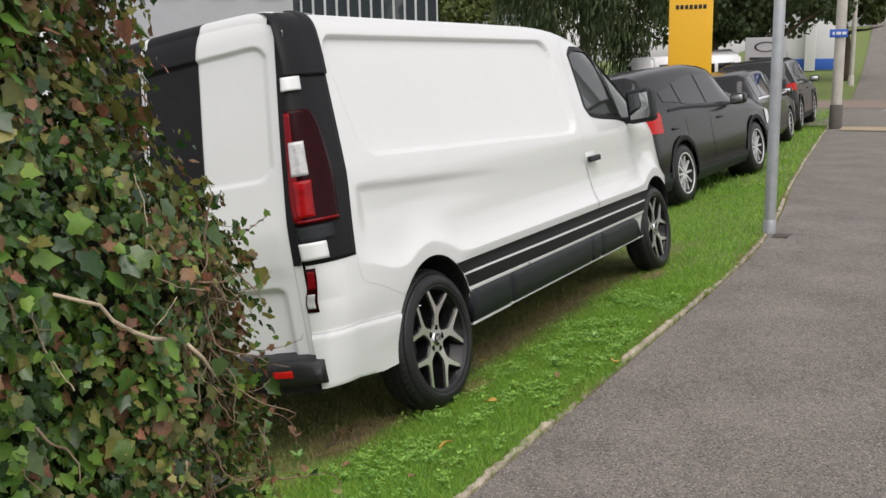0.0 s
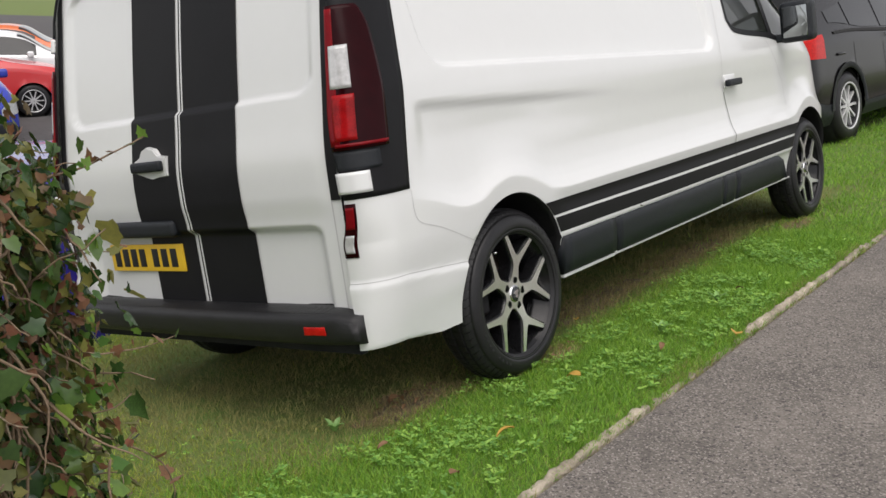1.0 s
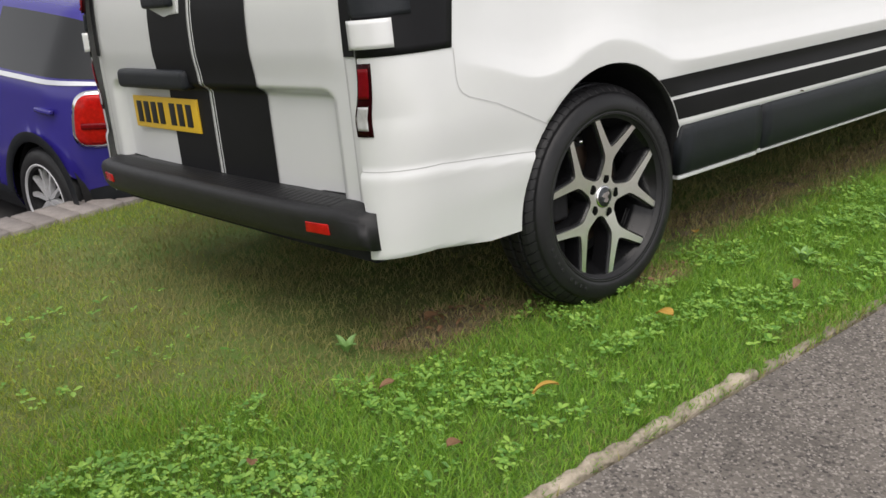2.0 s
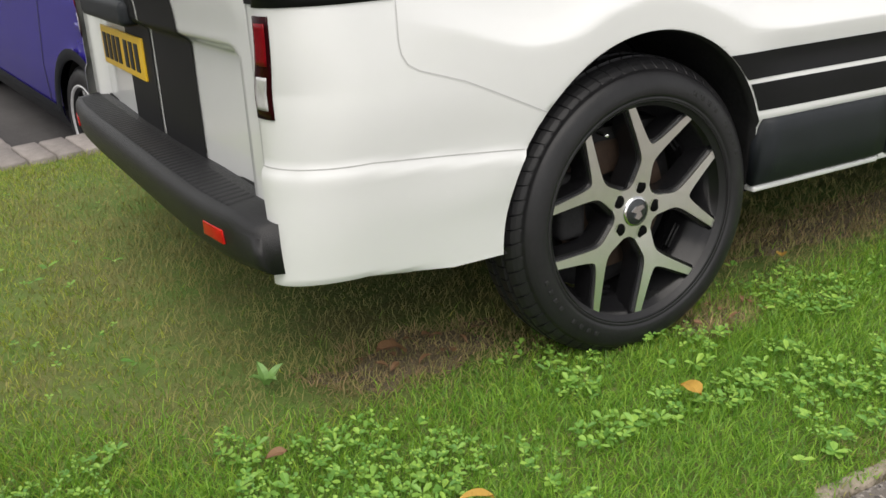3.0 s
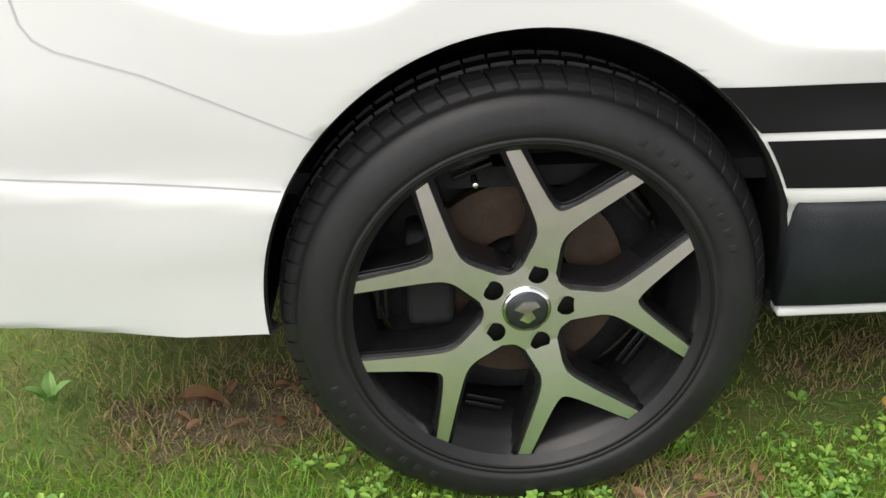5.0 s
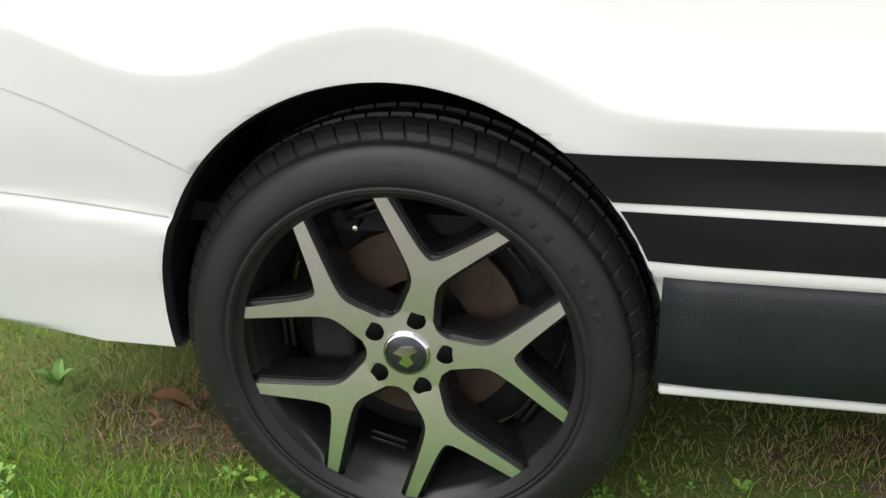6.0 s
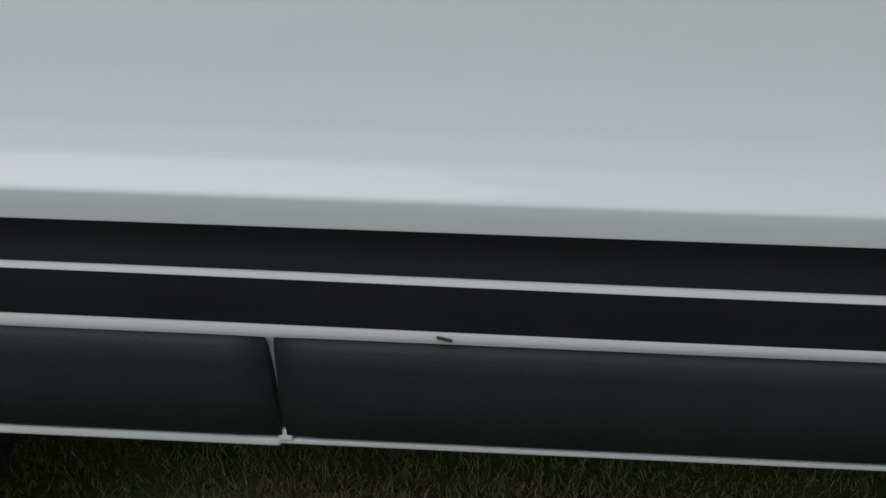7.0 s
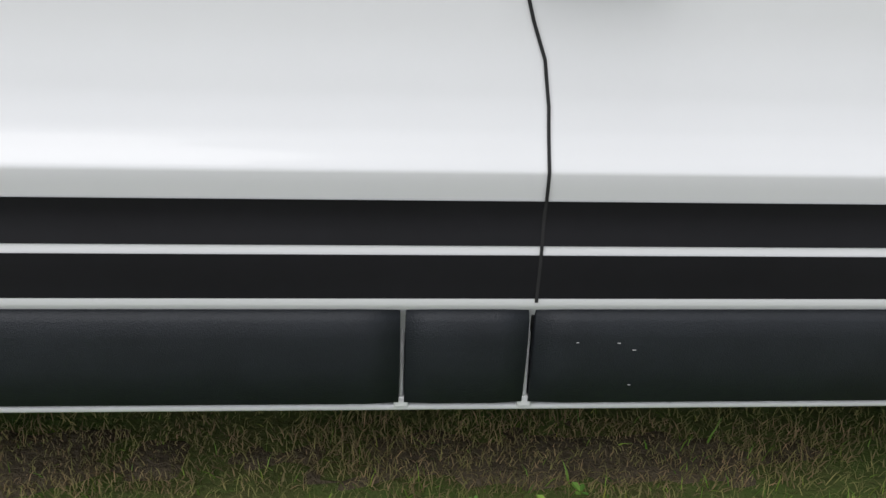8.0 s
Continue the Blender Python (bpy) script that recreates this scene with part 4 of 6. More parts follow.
# ---- grass, kerb and edging ----
rng = np.random.default_rng(4)
GRASS = leafy("grass_blades", (0.25, 0.47, 0.055), (0.165, 0.34, 0.04), 0.5, 0.32, 0.42)
OLIVE = leafy("olive_grass_blades", (0.25, 0.40, 0.045), (0.36, 0.38, 0.07), 0.6, 0.32, 0.42)
WITHERED = material("withered_grass", (0.37, 0.29, 0.135), 0.9, vary=0.45, scale=9, island=0.35)
DRY = material("dry_grass", (0.34, 0.325, 0.11), 0.9, vary=0.45, scale=6, island=0.22)
CLOVER = leafy("clover_leaves", (0.25, 0.46, 0.085), (0.17, 0.36, 0.055), 0.45, 0.35, 0.3)


def under_van(x, y):
    """How much a place on the verge lies in the dry strip beneath the body, from 0 to 1."""
    v = (y + 1.52) / 0.985 - 1.52
    return float(sstep(-0.98, -0.72, v) * sstep(-1.5, -0.75, x) * sstep(2.0, 1.2, v) * sstep(4.9, 4.5, x))


PATCHES = ((-0.45, -0.65, 0.30, 0.16), (0.27, -0.93, 0.19, 0.085), (3.15, -0.95, 0.20, 0.10), (1.15, -0.58, 0.70, 0.15), (2.35, -0.58, 0.70, 0.15))


def bare(x, y):
    """Worn brown patches behind and before the rear wheel."""
    v = (y + 1.52) / 0.985 - 1.52
    k = 0.0
    for cx, cy, rx, ry in PATCHES:
        d = math.hypot((x - cx) / rx, (v - cy) / ry) + 0.55 * noise.noise((x * 7, y * 7, 4))
        k = max(k, sstep(1.15, 0.7, d))
    return k


def blades(name, x0, x1, count, length, width, mat, label, inner=0.0, outer=None, keep=lambda x, y: 1.0):
    xs = rng.uniform(x0, x1, count).tolist()
    dice = rng.random((count, 7)).tolist()
    vs, fs = [], []
    for x, (d0, d1, d2, d3, d4, d5, d6) in zip(xs, dice):
        lo = kerb_y(x) + inner
        hi = verge_edge(x) if outer is None else kerb_y(x) + outer
        y = lo + (hi - lo) * d0
        if d1 > keep(x, y):
            continue
        z = ground_z(x, y) - 0.012
        # tufts are longer in patches
        tuft = 0.75 + 0.5 * noise.noise((x * 2.2, y * 2.2, 7))
        l = length * (0.45 + 0.8 * d2) * max(tuft, 0.4)
        a, lean, b = 6.283 * d3, 0.35 + 0.75 * d4, 6.283 * d5
        dx, dy = math.cos(a) * lean * l, math.sin(a) * lean * l
        wx, wy = math.cos(b) * width / 2, math.sin(b) * width / 2
        h = l * math.sqrt(max(1 - lean * lean * 0.75, 0.10))
        n = len(vs)
        vs += [(x - wx, y - wy, z), (x + wx, y + wy, z), (x + dx * 0.38 + wx * 0.8, y + dy * 0.38 + wy * 0.8, z + h * 0.62), (x + dx * 0.38 - wx * 0.8, y + dy * 0.38 - wy * 0.8, z + h * 0.62), (x + dx, y + dy, z + h)]
        fs += [(n, n + 1, n + 2, n + 3), (n + 3, n + 2, n + 4)]
    ob = part(name, mesh_of(name, vs, fs), mat)
    return tagged(ob, label, "grass", kind="stuff")


def shade(x, y):
    return 1 - 0.985 * max(under_van(x, y), 0.85 * bare(x, y))


def worn(x, y):
    p = 0.5 + 0.4 * noise.noise((x * 2.3 + 3, y * 2.3, 2)) + 0.25 * noise.noise((x * 7, y * 7, 8))
    return min(1.0, 0.05 + 0.9 * max(under_van(x, y), bare(x, y)) + 0.42 * float(sstep(0.42, 0.68, p)) * float(sstep(-1.0, -0.5, y) * sstep(1.5, 0.5, x)))


blades("grass", -3.2, 3.6, 260000, 0.046, 0.0026, GRASS, "bright green mown grass along the footpath", -0.042, 1.25, lambda x, y: shade(x, y) * float(sstep(1.25, 0.65, y - kerb_y(x)) * sstep(-3.2, -2.2, x) * sstep(3.6, 2.4, x)))
blades("grass", -5.5, 3.6, 260000, 0.036, 0.0028, OLIVE, "green mown grass on the verge", 0.30, None, lambda x, y: shade(x, y) * float(sstep(0.30, 0.95, y - kerb_y(x)) * sstep(-5.5, -3.2, x)))
blades("dry_grass", -1.0, 3.6, 70000, 0.034, 0.0026, WITHERED, "withered brown grass on worn soil", 0.35, 1.40, lambda x, y: 0.8 * float(bare(x, y)))
blades("grass", 2.3, 8.5, 52000, 0.060, 0.0055, GRASS, "green mown grass on the verge", 0.0, 3.4, shade)
blades("grass", 8.0, 27.0, 42000, 0.080, 0.012, GRASS, "green mown grass on the verge", 0.0, 5.0)
blades("dry_grass", -2.4, 4.6, 175000, 0.040, 0.0020, DRY, "dry brown grass beneath the van", 0.45, None, worn)


BARE = material("bare_soil", (0.19, 0.15, 0.095), 0.95, vary=0.5, scale=14, bump=1.0, bump_scale=70)
for cx, cy, rx, ry in PATCHES:
    vs, fs = [], []
    for i in range(25):
        for k in range(13):
            a, b = i / 12 - 1, k / 6 - 1
            p = VAN @ Vector((cx + a * rx, cy + b * ry, 0))
            r = math.hypot(a, b) + 0.55 * noise.noise((p.x * 11, p.y * 11, 6))
            vs.append((p.x, p.y, ground_z(p.x, p.y) - 0.036 + 0.030 * sstep(1.0, 0.5, r) + 0.006 * noise.noise((p.x * 22, p.y * 22, 0))))
    fs = [(i * 13 + k, (i + 1) * 13 + k, (i + 1) * 13 + k + 1, i * 13 + k + 1) for i in range(24) for k in range(12)]
    tagged(part("bare_soil", mesh_of("bare_soil", vs, fs), BARE), "bare brown soil worn in the grass", "ground", kind="structure")


def clover(name, count, x0, x1, d0, d1, size, label):
    vs, fs = [], []
    for _ in range(count):
        x = rng.uniform(x0, x1)
        y = kerb_y(x) + rng.uniform(d0, d1)
        if noise.noise((x * 3.1, y * 3.1, 11)) + 0.6 * noise.noise((x * 11, y * 11, 5)) < 0.02 or rng.random() < max(0.98 * under_van(x, y), 0.92 * bare(x, y)):
            continue
        z = ground_z(x, y) + rng.uniform(0.012, 0.042)
        s = size * rng.uniform(0.5, 1.35)
        a0 = rng.uniform(0, 6.283)
        if rng.random() < 0.45:
            # a loose rosette of longer oval leaves
            for q in range(int(rng.integers(2, 5))):
                a, l, w = a0 + q * 1.7 + rng.uniform(-0.5, 0.5), s * rng.uniform(1.6, 3.4), s * rng.uniform(0.5, 0.9)
                ux, uy, lift, n = math.cos(a), math.sin(a), rng.uniform(0.1, 0.8), len(vs)
                for r, k in ((0.05, 0.0), (0.35, 0.8), (0.7, 1.0), (1.0, 0.0), (0.7, -1.0), (0.35, -0.8)):
                    vs.append((x + l * r * ux - w * k * uy, y + l * r * uy + w * k * ux, z - 0.01 + l * lift * (r - 0.45 * r * r) + 0.2 * w * abs(k)))
                fs += [(n, n + 1, n + 2, n + 3), (n, n + 3, n + 4, n + 5)]
            continue
        for q in range(3):
            a = a0 + q * 2.094
            tilt = rng.uniform(-0.1, 0.5)
            n = len(vs)
            ux, uy = math.cos(a), math.sin(a)
            for r, w in ((0.1, 0.0), (0.55, 0.42), (1.0, 0.40), (1.12, 0.0), (1.0, -0.40), (0.55, -0.42)):
                vs.append((x + s * (ux * r - uy * w), y + s * (uy * r + ux * w), z + s * (tilt * r + 0.25 * abs(w))))
            fs += [(n, n + 1, n + 2, n + 3), (n, n + 3, n + 4, n + 5)]
    ob = part(name, mesh_of(name, vs, fs, False), CLOVER)
    return tagged(ob, label, "weeds", kind="stuff")


blades("dry_grass", -3.0, 8.0, 11000, 0.05, 0.0025, DRY, "dry clippings along the path edging", -0.06, 0.05, lambda x, y: 0.25 + 0.75 * float(noise.noise((x * 2.3, 0, 3)) > 0.1))
clover("clover", 9000, -1.8, 2.6, 0.03, 0.78, 0.0072, "clover and low weeds in the grass")
clover("clover", 1300, -3.0, 1.0, 1.0, 3.2, 0.009, "clover and low weeds in the grass")

LEAF_Y = material("yellow_leaf", (0.55, 0.33, 0.06), 0.6, vary=0.3, scale=40)
LEAF_B = material("brown_leaf", (0.24, 0.13, 0.06), 0.7, vary=0.4, scale=40)
LEAF_G = material("broad_leaf", (0.22, 0.40, 0.11), 0.5, vary=0.25, scale=30)


def leaf_mesh(name, length, width, curl):
    bm = bmesh.new()
    rows = []
    for i in range(9):
        t = i / 8
        w = width * math.sin(math.pi * min(t ** 0.8, 1.0)) * (1 + 0.12 * math.sin(9 * t))
        z = curl * math.sin(math.pi * t)
        rows.append([bm.verts.new((length * (t - 0.5), s * w / 2, z + abs(s) * curl * 0.5)) for s in (-1, 0, 1)])
    for a, b in zip(rows, rows[1:]):
        for k in range(2):
            bm.faces.new((a[k], a[k + 1], b[k + 1], b[k]))
    me = bpy.data.meshes.new(name)
    bm.to_mesh(me)
    bm.free()
    return me


FALLEN = [(0.63, -1.55, LEAF_Y, 0.10, 20, "yellow"), (-0.10, -1.21, LEAF_Y, 0.075, 80, "yellow"), (-1.0, -1.33, LEAF_B, 0.06, 10, "brown"), (-0.67, -1.29, LEAF_Y, 0.07, 150, "yellow"),
          (-1.35, -1.05, LEAF_B, 0.05, 60, "brown"), (0.35, -1.35, LEAF_B, 0.05, 200, "brown"), (-0.52, -0.68, LEAF_B, 0.09, 5, "brown"), (0.64, -0.78, LEAF_Y, 0.06, 40, "yellow"),
          (-1.9, -0.7, LEAF_Y, 0.05, 110, "yellow"), (-1.7, 0.1, LEAF_B, 0.05, 30, "brown"), (1.3, -1.3, LEAF_B, 0.05, 70, "brown"), (-0.9, -0.95, LEAF_B, 0.045, 160, "brown")]
# crumbled leaf litter on the worn soil beside the wheel
FALLEN += [(-0.44 + 0.16 * math.sin(k * 2.4) * (0.3 + 0.07 * k), -0.67 + 0.06 * math.cos(k * 2.4), LEAF_B, 0.026 + 0.003 * (k % 5), 47 * k, "crumpled brown") for k in range(14)]
FALLEN += [(0.27 + 0.11 * math.sin(k * 2.1), -0.93 + 0.05 * math.cos(k * 2.9), LEAF_B, 0.024 + 0.003 * (k % 4), 61 * k, "crumpled brown") for k in range(9)]
for vx, vy, mat, size, turn, word in FALLEN:
    p = VAN @ Vector((vx, vy, 0))
    ob = part("fallen_leaf", leaf_mesh("fallen_leaf", size, size * 0.5, size * 0.18), mat)
    ob.matrix_basis = Matrix.Translation((p.x, p.y, ground_z(p.x, p.y) + (0.012 if word == "crumpled brown" else 0.03))) @ Euler((radians(turn % 40 - 10), radians(20), radians(turn))).to_matrix().to_4x4()
    tagged(ob, f"{word} fallen leaf lying in the grass", "leaf", group="fallen leaves")
for vx, vy, turn in ((-0.80, -0.62, 10), (0.62, -1.22, 200), (1.15, -1.25, 300)):
    p = VAN @ Vector((vx, vy, 0))
    root = thing("weed", Matrix.Translation((p.x, p.y, ground_z(p.x, p.y))) @ Matrix.Rotation(radians(turn), 4, "Z"), "broad-leaved weed growing in the verge", "weed", group="weeds")
    for k in range(4):
        me = leaf_mesh("leaf", 0.055, 0.027, 0.009)
        part("leaf", me, LEAF_G, root, "", Matrix.Rotation(k * 1.57, 4, "Z") @ Matrix.Translation((0.026, 0, 0.024)) @ Matrix.Rotation(radians(-48), 4, "Y"))

# concrete edging stones between the path and the grass
edging = thing("path_edging", Matrix(), "broken pale concrete edging along the footpath", "kerb", kind="structure")
STONES = []
for k in range(6):
    bm = box_bm(0.90, 0.031, 0.14, (0, 0, 0), 0.007, 1)
    bmesh.ops.subdivide_edges(bm, edges=[e for e in bm.edges if e.calc_length() > 0.5], cuts=40)
    for v in bm.verts:
        v.co += Vector((0, 0.013 * noise.noise(v.co * 24 + Vector((k * 5, 0, 0))), 0.015 * noise.noise(v.co * 15 + Vector((0, k * 3, 0))) + 0.006 * noise.noise(v.co * 60)))
    me = bpy.data.meshes.new("edging_stone")
    bm.to_mesh(me)
    bm.free()
    STONES.append(me)
x = -12.0
k = 0
while x < 26:
    xm = x + 0.455
    a = math.atan2(kerb_y(x + 0.91) - kerb_y(x), 0.91)
    part("edging_stone", STONES[k % 6], CONCRETE, edging, "", Matrix.Translation((xm, kerb_y(xm) - 0.024, -0.064 + 0.010 * math.sin(k * 2.3) + 0.006 * math.sin(k * 5.1))) @ Matrix.Rotation(a + 0.006 * math.sin(k * 1.7), 4, "Z"))
    x += 0.912
    k += 1

# a row of grey blocks where the verge meets the car lot
BLOCK = material("grey_block", (0.30, 0.27, 0.25), 0.85, vary=0.3, scale=20, bump=0.5, bump_scale=120, random_piece=0.15)
blocks = thing("block_edging", Matrix(), "row of pale grey blocks edging the car lot", "edging", kind="structure")
bm = box_bm(0.118, 0.285, 0.42, (0, 0, 0), 0.008, 1)
BLOCK_ME = bpy.data.meshes.new("block")
bm.to_mesh(BLOCK_ME)
bm.free()
x = -4.5
while x < 2.2:
    y = verge_edge(x)
    a = math.atan2(0.1675, 1)
    yy = y + 0.135
    part("block", BLOCK_ME, BLOCK, blocks, "", Matrix.Translation((x, yy, ground_z(x, y) - 0.215)) @ Matrix.Rotation(a, 4, "Z") @ Matrix.Rotation(-0.10, 4, "X"))
    x += 0.1245


# a second row turns into the lot beside the parked car
a = math.atan2(0.1675, 1)
for k in range(14):
    p = Vector((-1.10 - 0.018 * k, 2.36 + 0.1245 * k, LOT + 0.145 - 0.012 * k))
    part("block", BLOCK_ME, BLOCK, blocks, "", Matrix.Translation(p) @ Matrix.Rotation(radians(98), 4, "Z"))


# ---- ivy hedge beside the path ----
IVY = [leafy("ivy_dark_green", (0.060, 0.130, 0.030), (0.026, 0.058, 0.018), 0.24, 0.5, 0.15), leafy("ivy_green", (0.19, 0.34, 0.055), (0.10, 0.21, 0.04), 0.33, 0.4, 0.3),
       leafy("ivy_brown", (0.30, 0.155, 0.07), (0.10, 0.06, 0.03), 0.5, 0.5, 0.2), leafy("ivy_yellow_green", (0.27, 0.28, 0.065), (0.13, 0.135, 0.045), 0.45, 0.4)]
PALE_BARK = material("bleached_stem", (0.58, 0.47, 0.33), 0.75, vary=0.4, scale=40, bump=0.5, bump_scale=150)
BARK = material("pale_stem", (0.27, 0.19, 0.12), 0.8, vary=0.5, scale=30, bump=0.5, bump_scale=150)
# the shade deep inside the hedge is put into this colour
CORE = material("hedge_core_shade", (0.022, 0.028, 0.012), 0.95, vary=0.5, scale=8, bump=0.8, bump_scale=25)


def ivy_leaf(size, bend, seed):
    r = np.random.default_rng(seed)
    lobes = [(0, -0.05), (0.32, -0.18), (0.47, 0.05), (0.37, 0.24), (0.45, 0.46), (0.26, 0.56), (0.0, 0.98), (-0.26, 0.56), (-0.45, 0.46), (-0.37, 0.24), (-0.47, 0.05), (-0.32, -0.18)]
    vs = [(0, 0.25 * size, bend * size * 0.25)]
    for x, y in lobes:
        k = r.uniform(0.88, 1.12)
        vs.append((x * size * k, y * size * k, bend * size * (0.25 - abs(x) * 0.9 - 0.35 * max(y - 0.3, 0)) + r.uniform(-0.02, 0.02) * size))
    n = len(lobes)
    fs = [(0, 1 + i, 1 + (i + 1) % n) for i in range(n)]
    return vs, fs


def hedge_end(z):
    """How far the ivy reaches along the path at a height."""
    return float(np.interp(z, [0, 0.3, 0.66, 1.0, 1.2, 1.35, 1.5, 1.66, 2.1, 2.4], [-2.52, -2.45, -2.42, -2.41, -2.43, -2.56, -2.66, -2.655, -2.70, -2.78]))


def hedge_y(x, z):
    """The face of the ivy towards the path."""
    return -1.86 + 0.10 * noise.noise((x * 2.1, z * 2.1, 5)) + 0.07 * noise.noise((x * 6, z * 6, 1)) + 0.10 * sstep(0.30, 0.0, hedge_end(z) - x)


hedge = thing("ivy_hedge", Matrix.Translation((-3.6, -1.5, 0)), "ivy-covered hedge with green and browning leaves", "hedge")
off = Matrix.Translation((3.6, 1.5, 0))
# solid core for the twigs, near-black to paint the shade between leaves
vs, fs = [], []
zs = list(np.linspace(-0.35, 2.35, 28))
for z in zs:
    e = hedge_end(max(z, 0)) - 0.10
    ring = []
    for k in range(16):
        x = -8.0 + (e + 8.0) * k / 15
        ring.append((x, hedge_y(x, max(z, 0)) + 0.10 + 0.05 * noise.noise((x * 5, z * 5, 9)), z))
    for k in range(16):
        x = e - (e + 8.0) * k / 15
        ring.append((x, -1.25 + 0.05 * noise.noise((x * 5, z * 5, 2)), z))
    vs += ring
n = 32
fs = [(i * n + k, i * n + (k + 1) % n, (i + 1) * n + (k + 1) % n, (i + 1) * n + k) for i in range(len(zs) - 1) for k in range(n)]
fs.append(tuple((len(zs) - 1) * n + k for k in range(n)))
part("shade_core", mesh_of("shade_core", vs, fs), CORE, hedge, "solid hedge core coloured as dark as shaded twigs", off)


def tube(points, r0, r1, seg=6):
    vs, fs = [], []
    pts = [Vector(p) for p in points]
    for i, p in enumerate(pts):
        d = (pts[min(i + 1, len(pts) - 1)] - pts[max(i - 1, 0)]).normalized()
        a = d.orthogonal().normalized()
        b = d.cross(a)
        r = r0 + (r1 - r0) * i / max(len(pts) - 1, 1)
        vs += [p + (a * math.cos(2 * math.pi * k / seg) + b * math.sin(2 * math.pi * k / seg)) * r for k in range(seg)]
    fs = [(i * seg + k, i * seg + (k + 1) % seg, (i + 1) * seg + (k + 1) % seg, (i + 1) * seg + k) for i in range(len(pts) - 1) for k in range(seg)]
    fs += [tuple(range(seg))[::-1], tuple((len(pts) - 1) * seg + k for k in range(seg))]
    return vs, fs


def wander(start, way, steps, step, bend, r):
    p, d, out = Vector(start), Vector(way).normalized(), [Vector(start)]
    for _ in range(steps):
        d = (d + Vector(r.normal(0, bend, 3))).normalized()
        p = p + d * step
        out.append(p.copy())
    return out


rh = np.random.default_rng(12)
# trailing stems that stand out of the leaves
for k in range(210):
    z = rh.uniform(0.15, 1.30)
    x = hedge_end(z) - (rh.uniform(0.02, 0.16) if k % 3 else rh.uniform(0.1, 0.8))
    y = hedge_y(x, z) - 0.005
    down = rh.random() < 0.8
    pts = wander((x, y, z), (0.3 * rh.uniform(-0.8, 0.5), -0.1, -1.0 if down else rh.uniform(-0.2, 0.5)), 11, rh.uniform(0.009, 0.020), 0.24, rh)
    tv, tf = tube(pts, 0.0032 * rh.uniform(0.35, 1.1), 0.0009, 5)
    part("stem", mesh_of("stem", tv, tf), PALE_BARK if k % 6 == 0 else BARK, hedge, "", off)
main = [(-2.979, -1.945, 1.227), (-2.956, -1.955, 1.216), (-2.909, -1.96, 1.196), (-2.882, -1.955, 1.164), (-2.846, -1.96, 1.137), (-2.81, -1.96, 1.117), (-2.772, -1.95, 1.105)]
tv, tf = tube(main, 0.0028, 0.0038, 8)
part("stem", mesh_of("stem", tv, tf), PALE_BARK, hedge, "thick pale broken stem", off)
tv, tf = tube([(-2.718, -1.945, 1.082), (-2.693, -1.955, 1.051), (-2.662, -1.95, 1.008)], 0.0034, 0.0028, 8)
part("stem", mesh_of("stem", tv, tf), PALE_BARK, hedge, "thick pale broken stem", off)


def leaf_pose(r):
    """A place and a turn for a leaf on the hedge's skin."""
    z = r.uniform(-0.2, 2.3)
    e = hedge_end(max(z, 0))
    deep = r.exponential(0.035)
    if r.random() < 0.07:
        # the top
        x, z, deep = e - r.uniform(0.1, 5.3), 2.36 + r.normal(0, 0.03), 0.1
        y, nrm = r.uniform(-1.86, -1.2), Vector((0.1, -0.1, 1))
    elif r.random() < 0.28:
        # the end towards the van
        x, y, nrm = e + r.normal(0, 0.025) - deep, r.uniform(-1.86, -1.25), Vector((1, -0.2, 0.35))
    else:
        x = e - min(r.exponential(0.7), 4.5) if r.random() < 0.85 else e - r.uniform(0, 5)
        y, nrm = hedge_y(x, max(z, 0)) + deep + r.normal(0, 0.02), Vector((0.15, -1, 0.45))
    nrm = (nrm.normalized() + Vector(r.normal(0, 0.45, 3))).normalized()
    q = nrm.to_track_quat("Z", "Y").to_matrix().to_4x4()
    return Matrix.Translation((x, y, z)) @ q @ Matrix.Rotation(math.pi + r.normal(0, 0.8), 4, "Z"), x, z, deep


def pick(r, x, z):
    near = sstep(0.55, 0.05, hedge_end(max(z, 0)) - x)
    brown = 0.03 + 0.09 * near + 0.13 * sstep(-0.1, 0.5, noise.noise((x * 4.0, z * 4.0, 30))) + (0.07 if 0.85 < z < 1.30 and x > -2.85 else 0.0)
    u = r.random()
    if u < brown:
        return 2
    return 3 if u > 0.90 - 0.22 * near else (1 if u > 0.56 else 0)


LEAF_SHAPES = [ivy_leaf(1.0, b, s) for s, b in enumerate((0.25, 0.5, -0.2, 0.7, 0.35, 0.1))]
LEAF_MESH = {}
for c in range(4):
    for s, (lv, lf) in enumerate(LEAF_SHAPES):
        me = mesh_of("leaf", lv, lf)
        me.materials.append(IVY[c])
        LEAF_MESH[c, s] = me
bulk = {c: ([], []) for c in range(4)}
single = 0
for k in range(50000):
    m, x, z, deep = leaf_pose(rh)
    near = sstep(0.60, 0.10, hedge_end(max(z, 0)) - x)
    size = rh.choice([0.017, 0.023, 0.032, 0.052], p=[0.36, 0.36, 0.21, 0.07]) * (1 - 0.40 * near * rh.random() - 0.10 * near)
    c = pick(rh, x, z)
    s = int(rh.integers(6))
    if single < 290 and deep < 0.02 and -3.1 < x and 0.5 < z < 1.8:
        part("leaf", LEAF_MESH[c, s], IVY[c], hedge, "", off @ m @ Matrix.Scale(size, 4))
        single += 1
        continue
    lv, lf = LEAF_SHAPES[s]
    bv, bf = bulk[c]
    n0 = len(bv)
    bv += [m @ (Vector(v) * size) for v in lv]
    bf += [tuple(i + n0 for i in f) for f in lf]
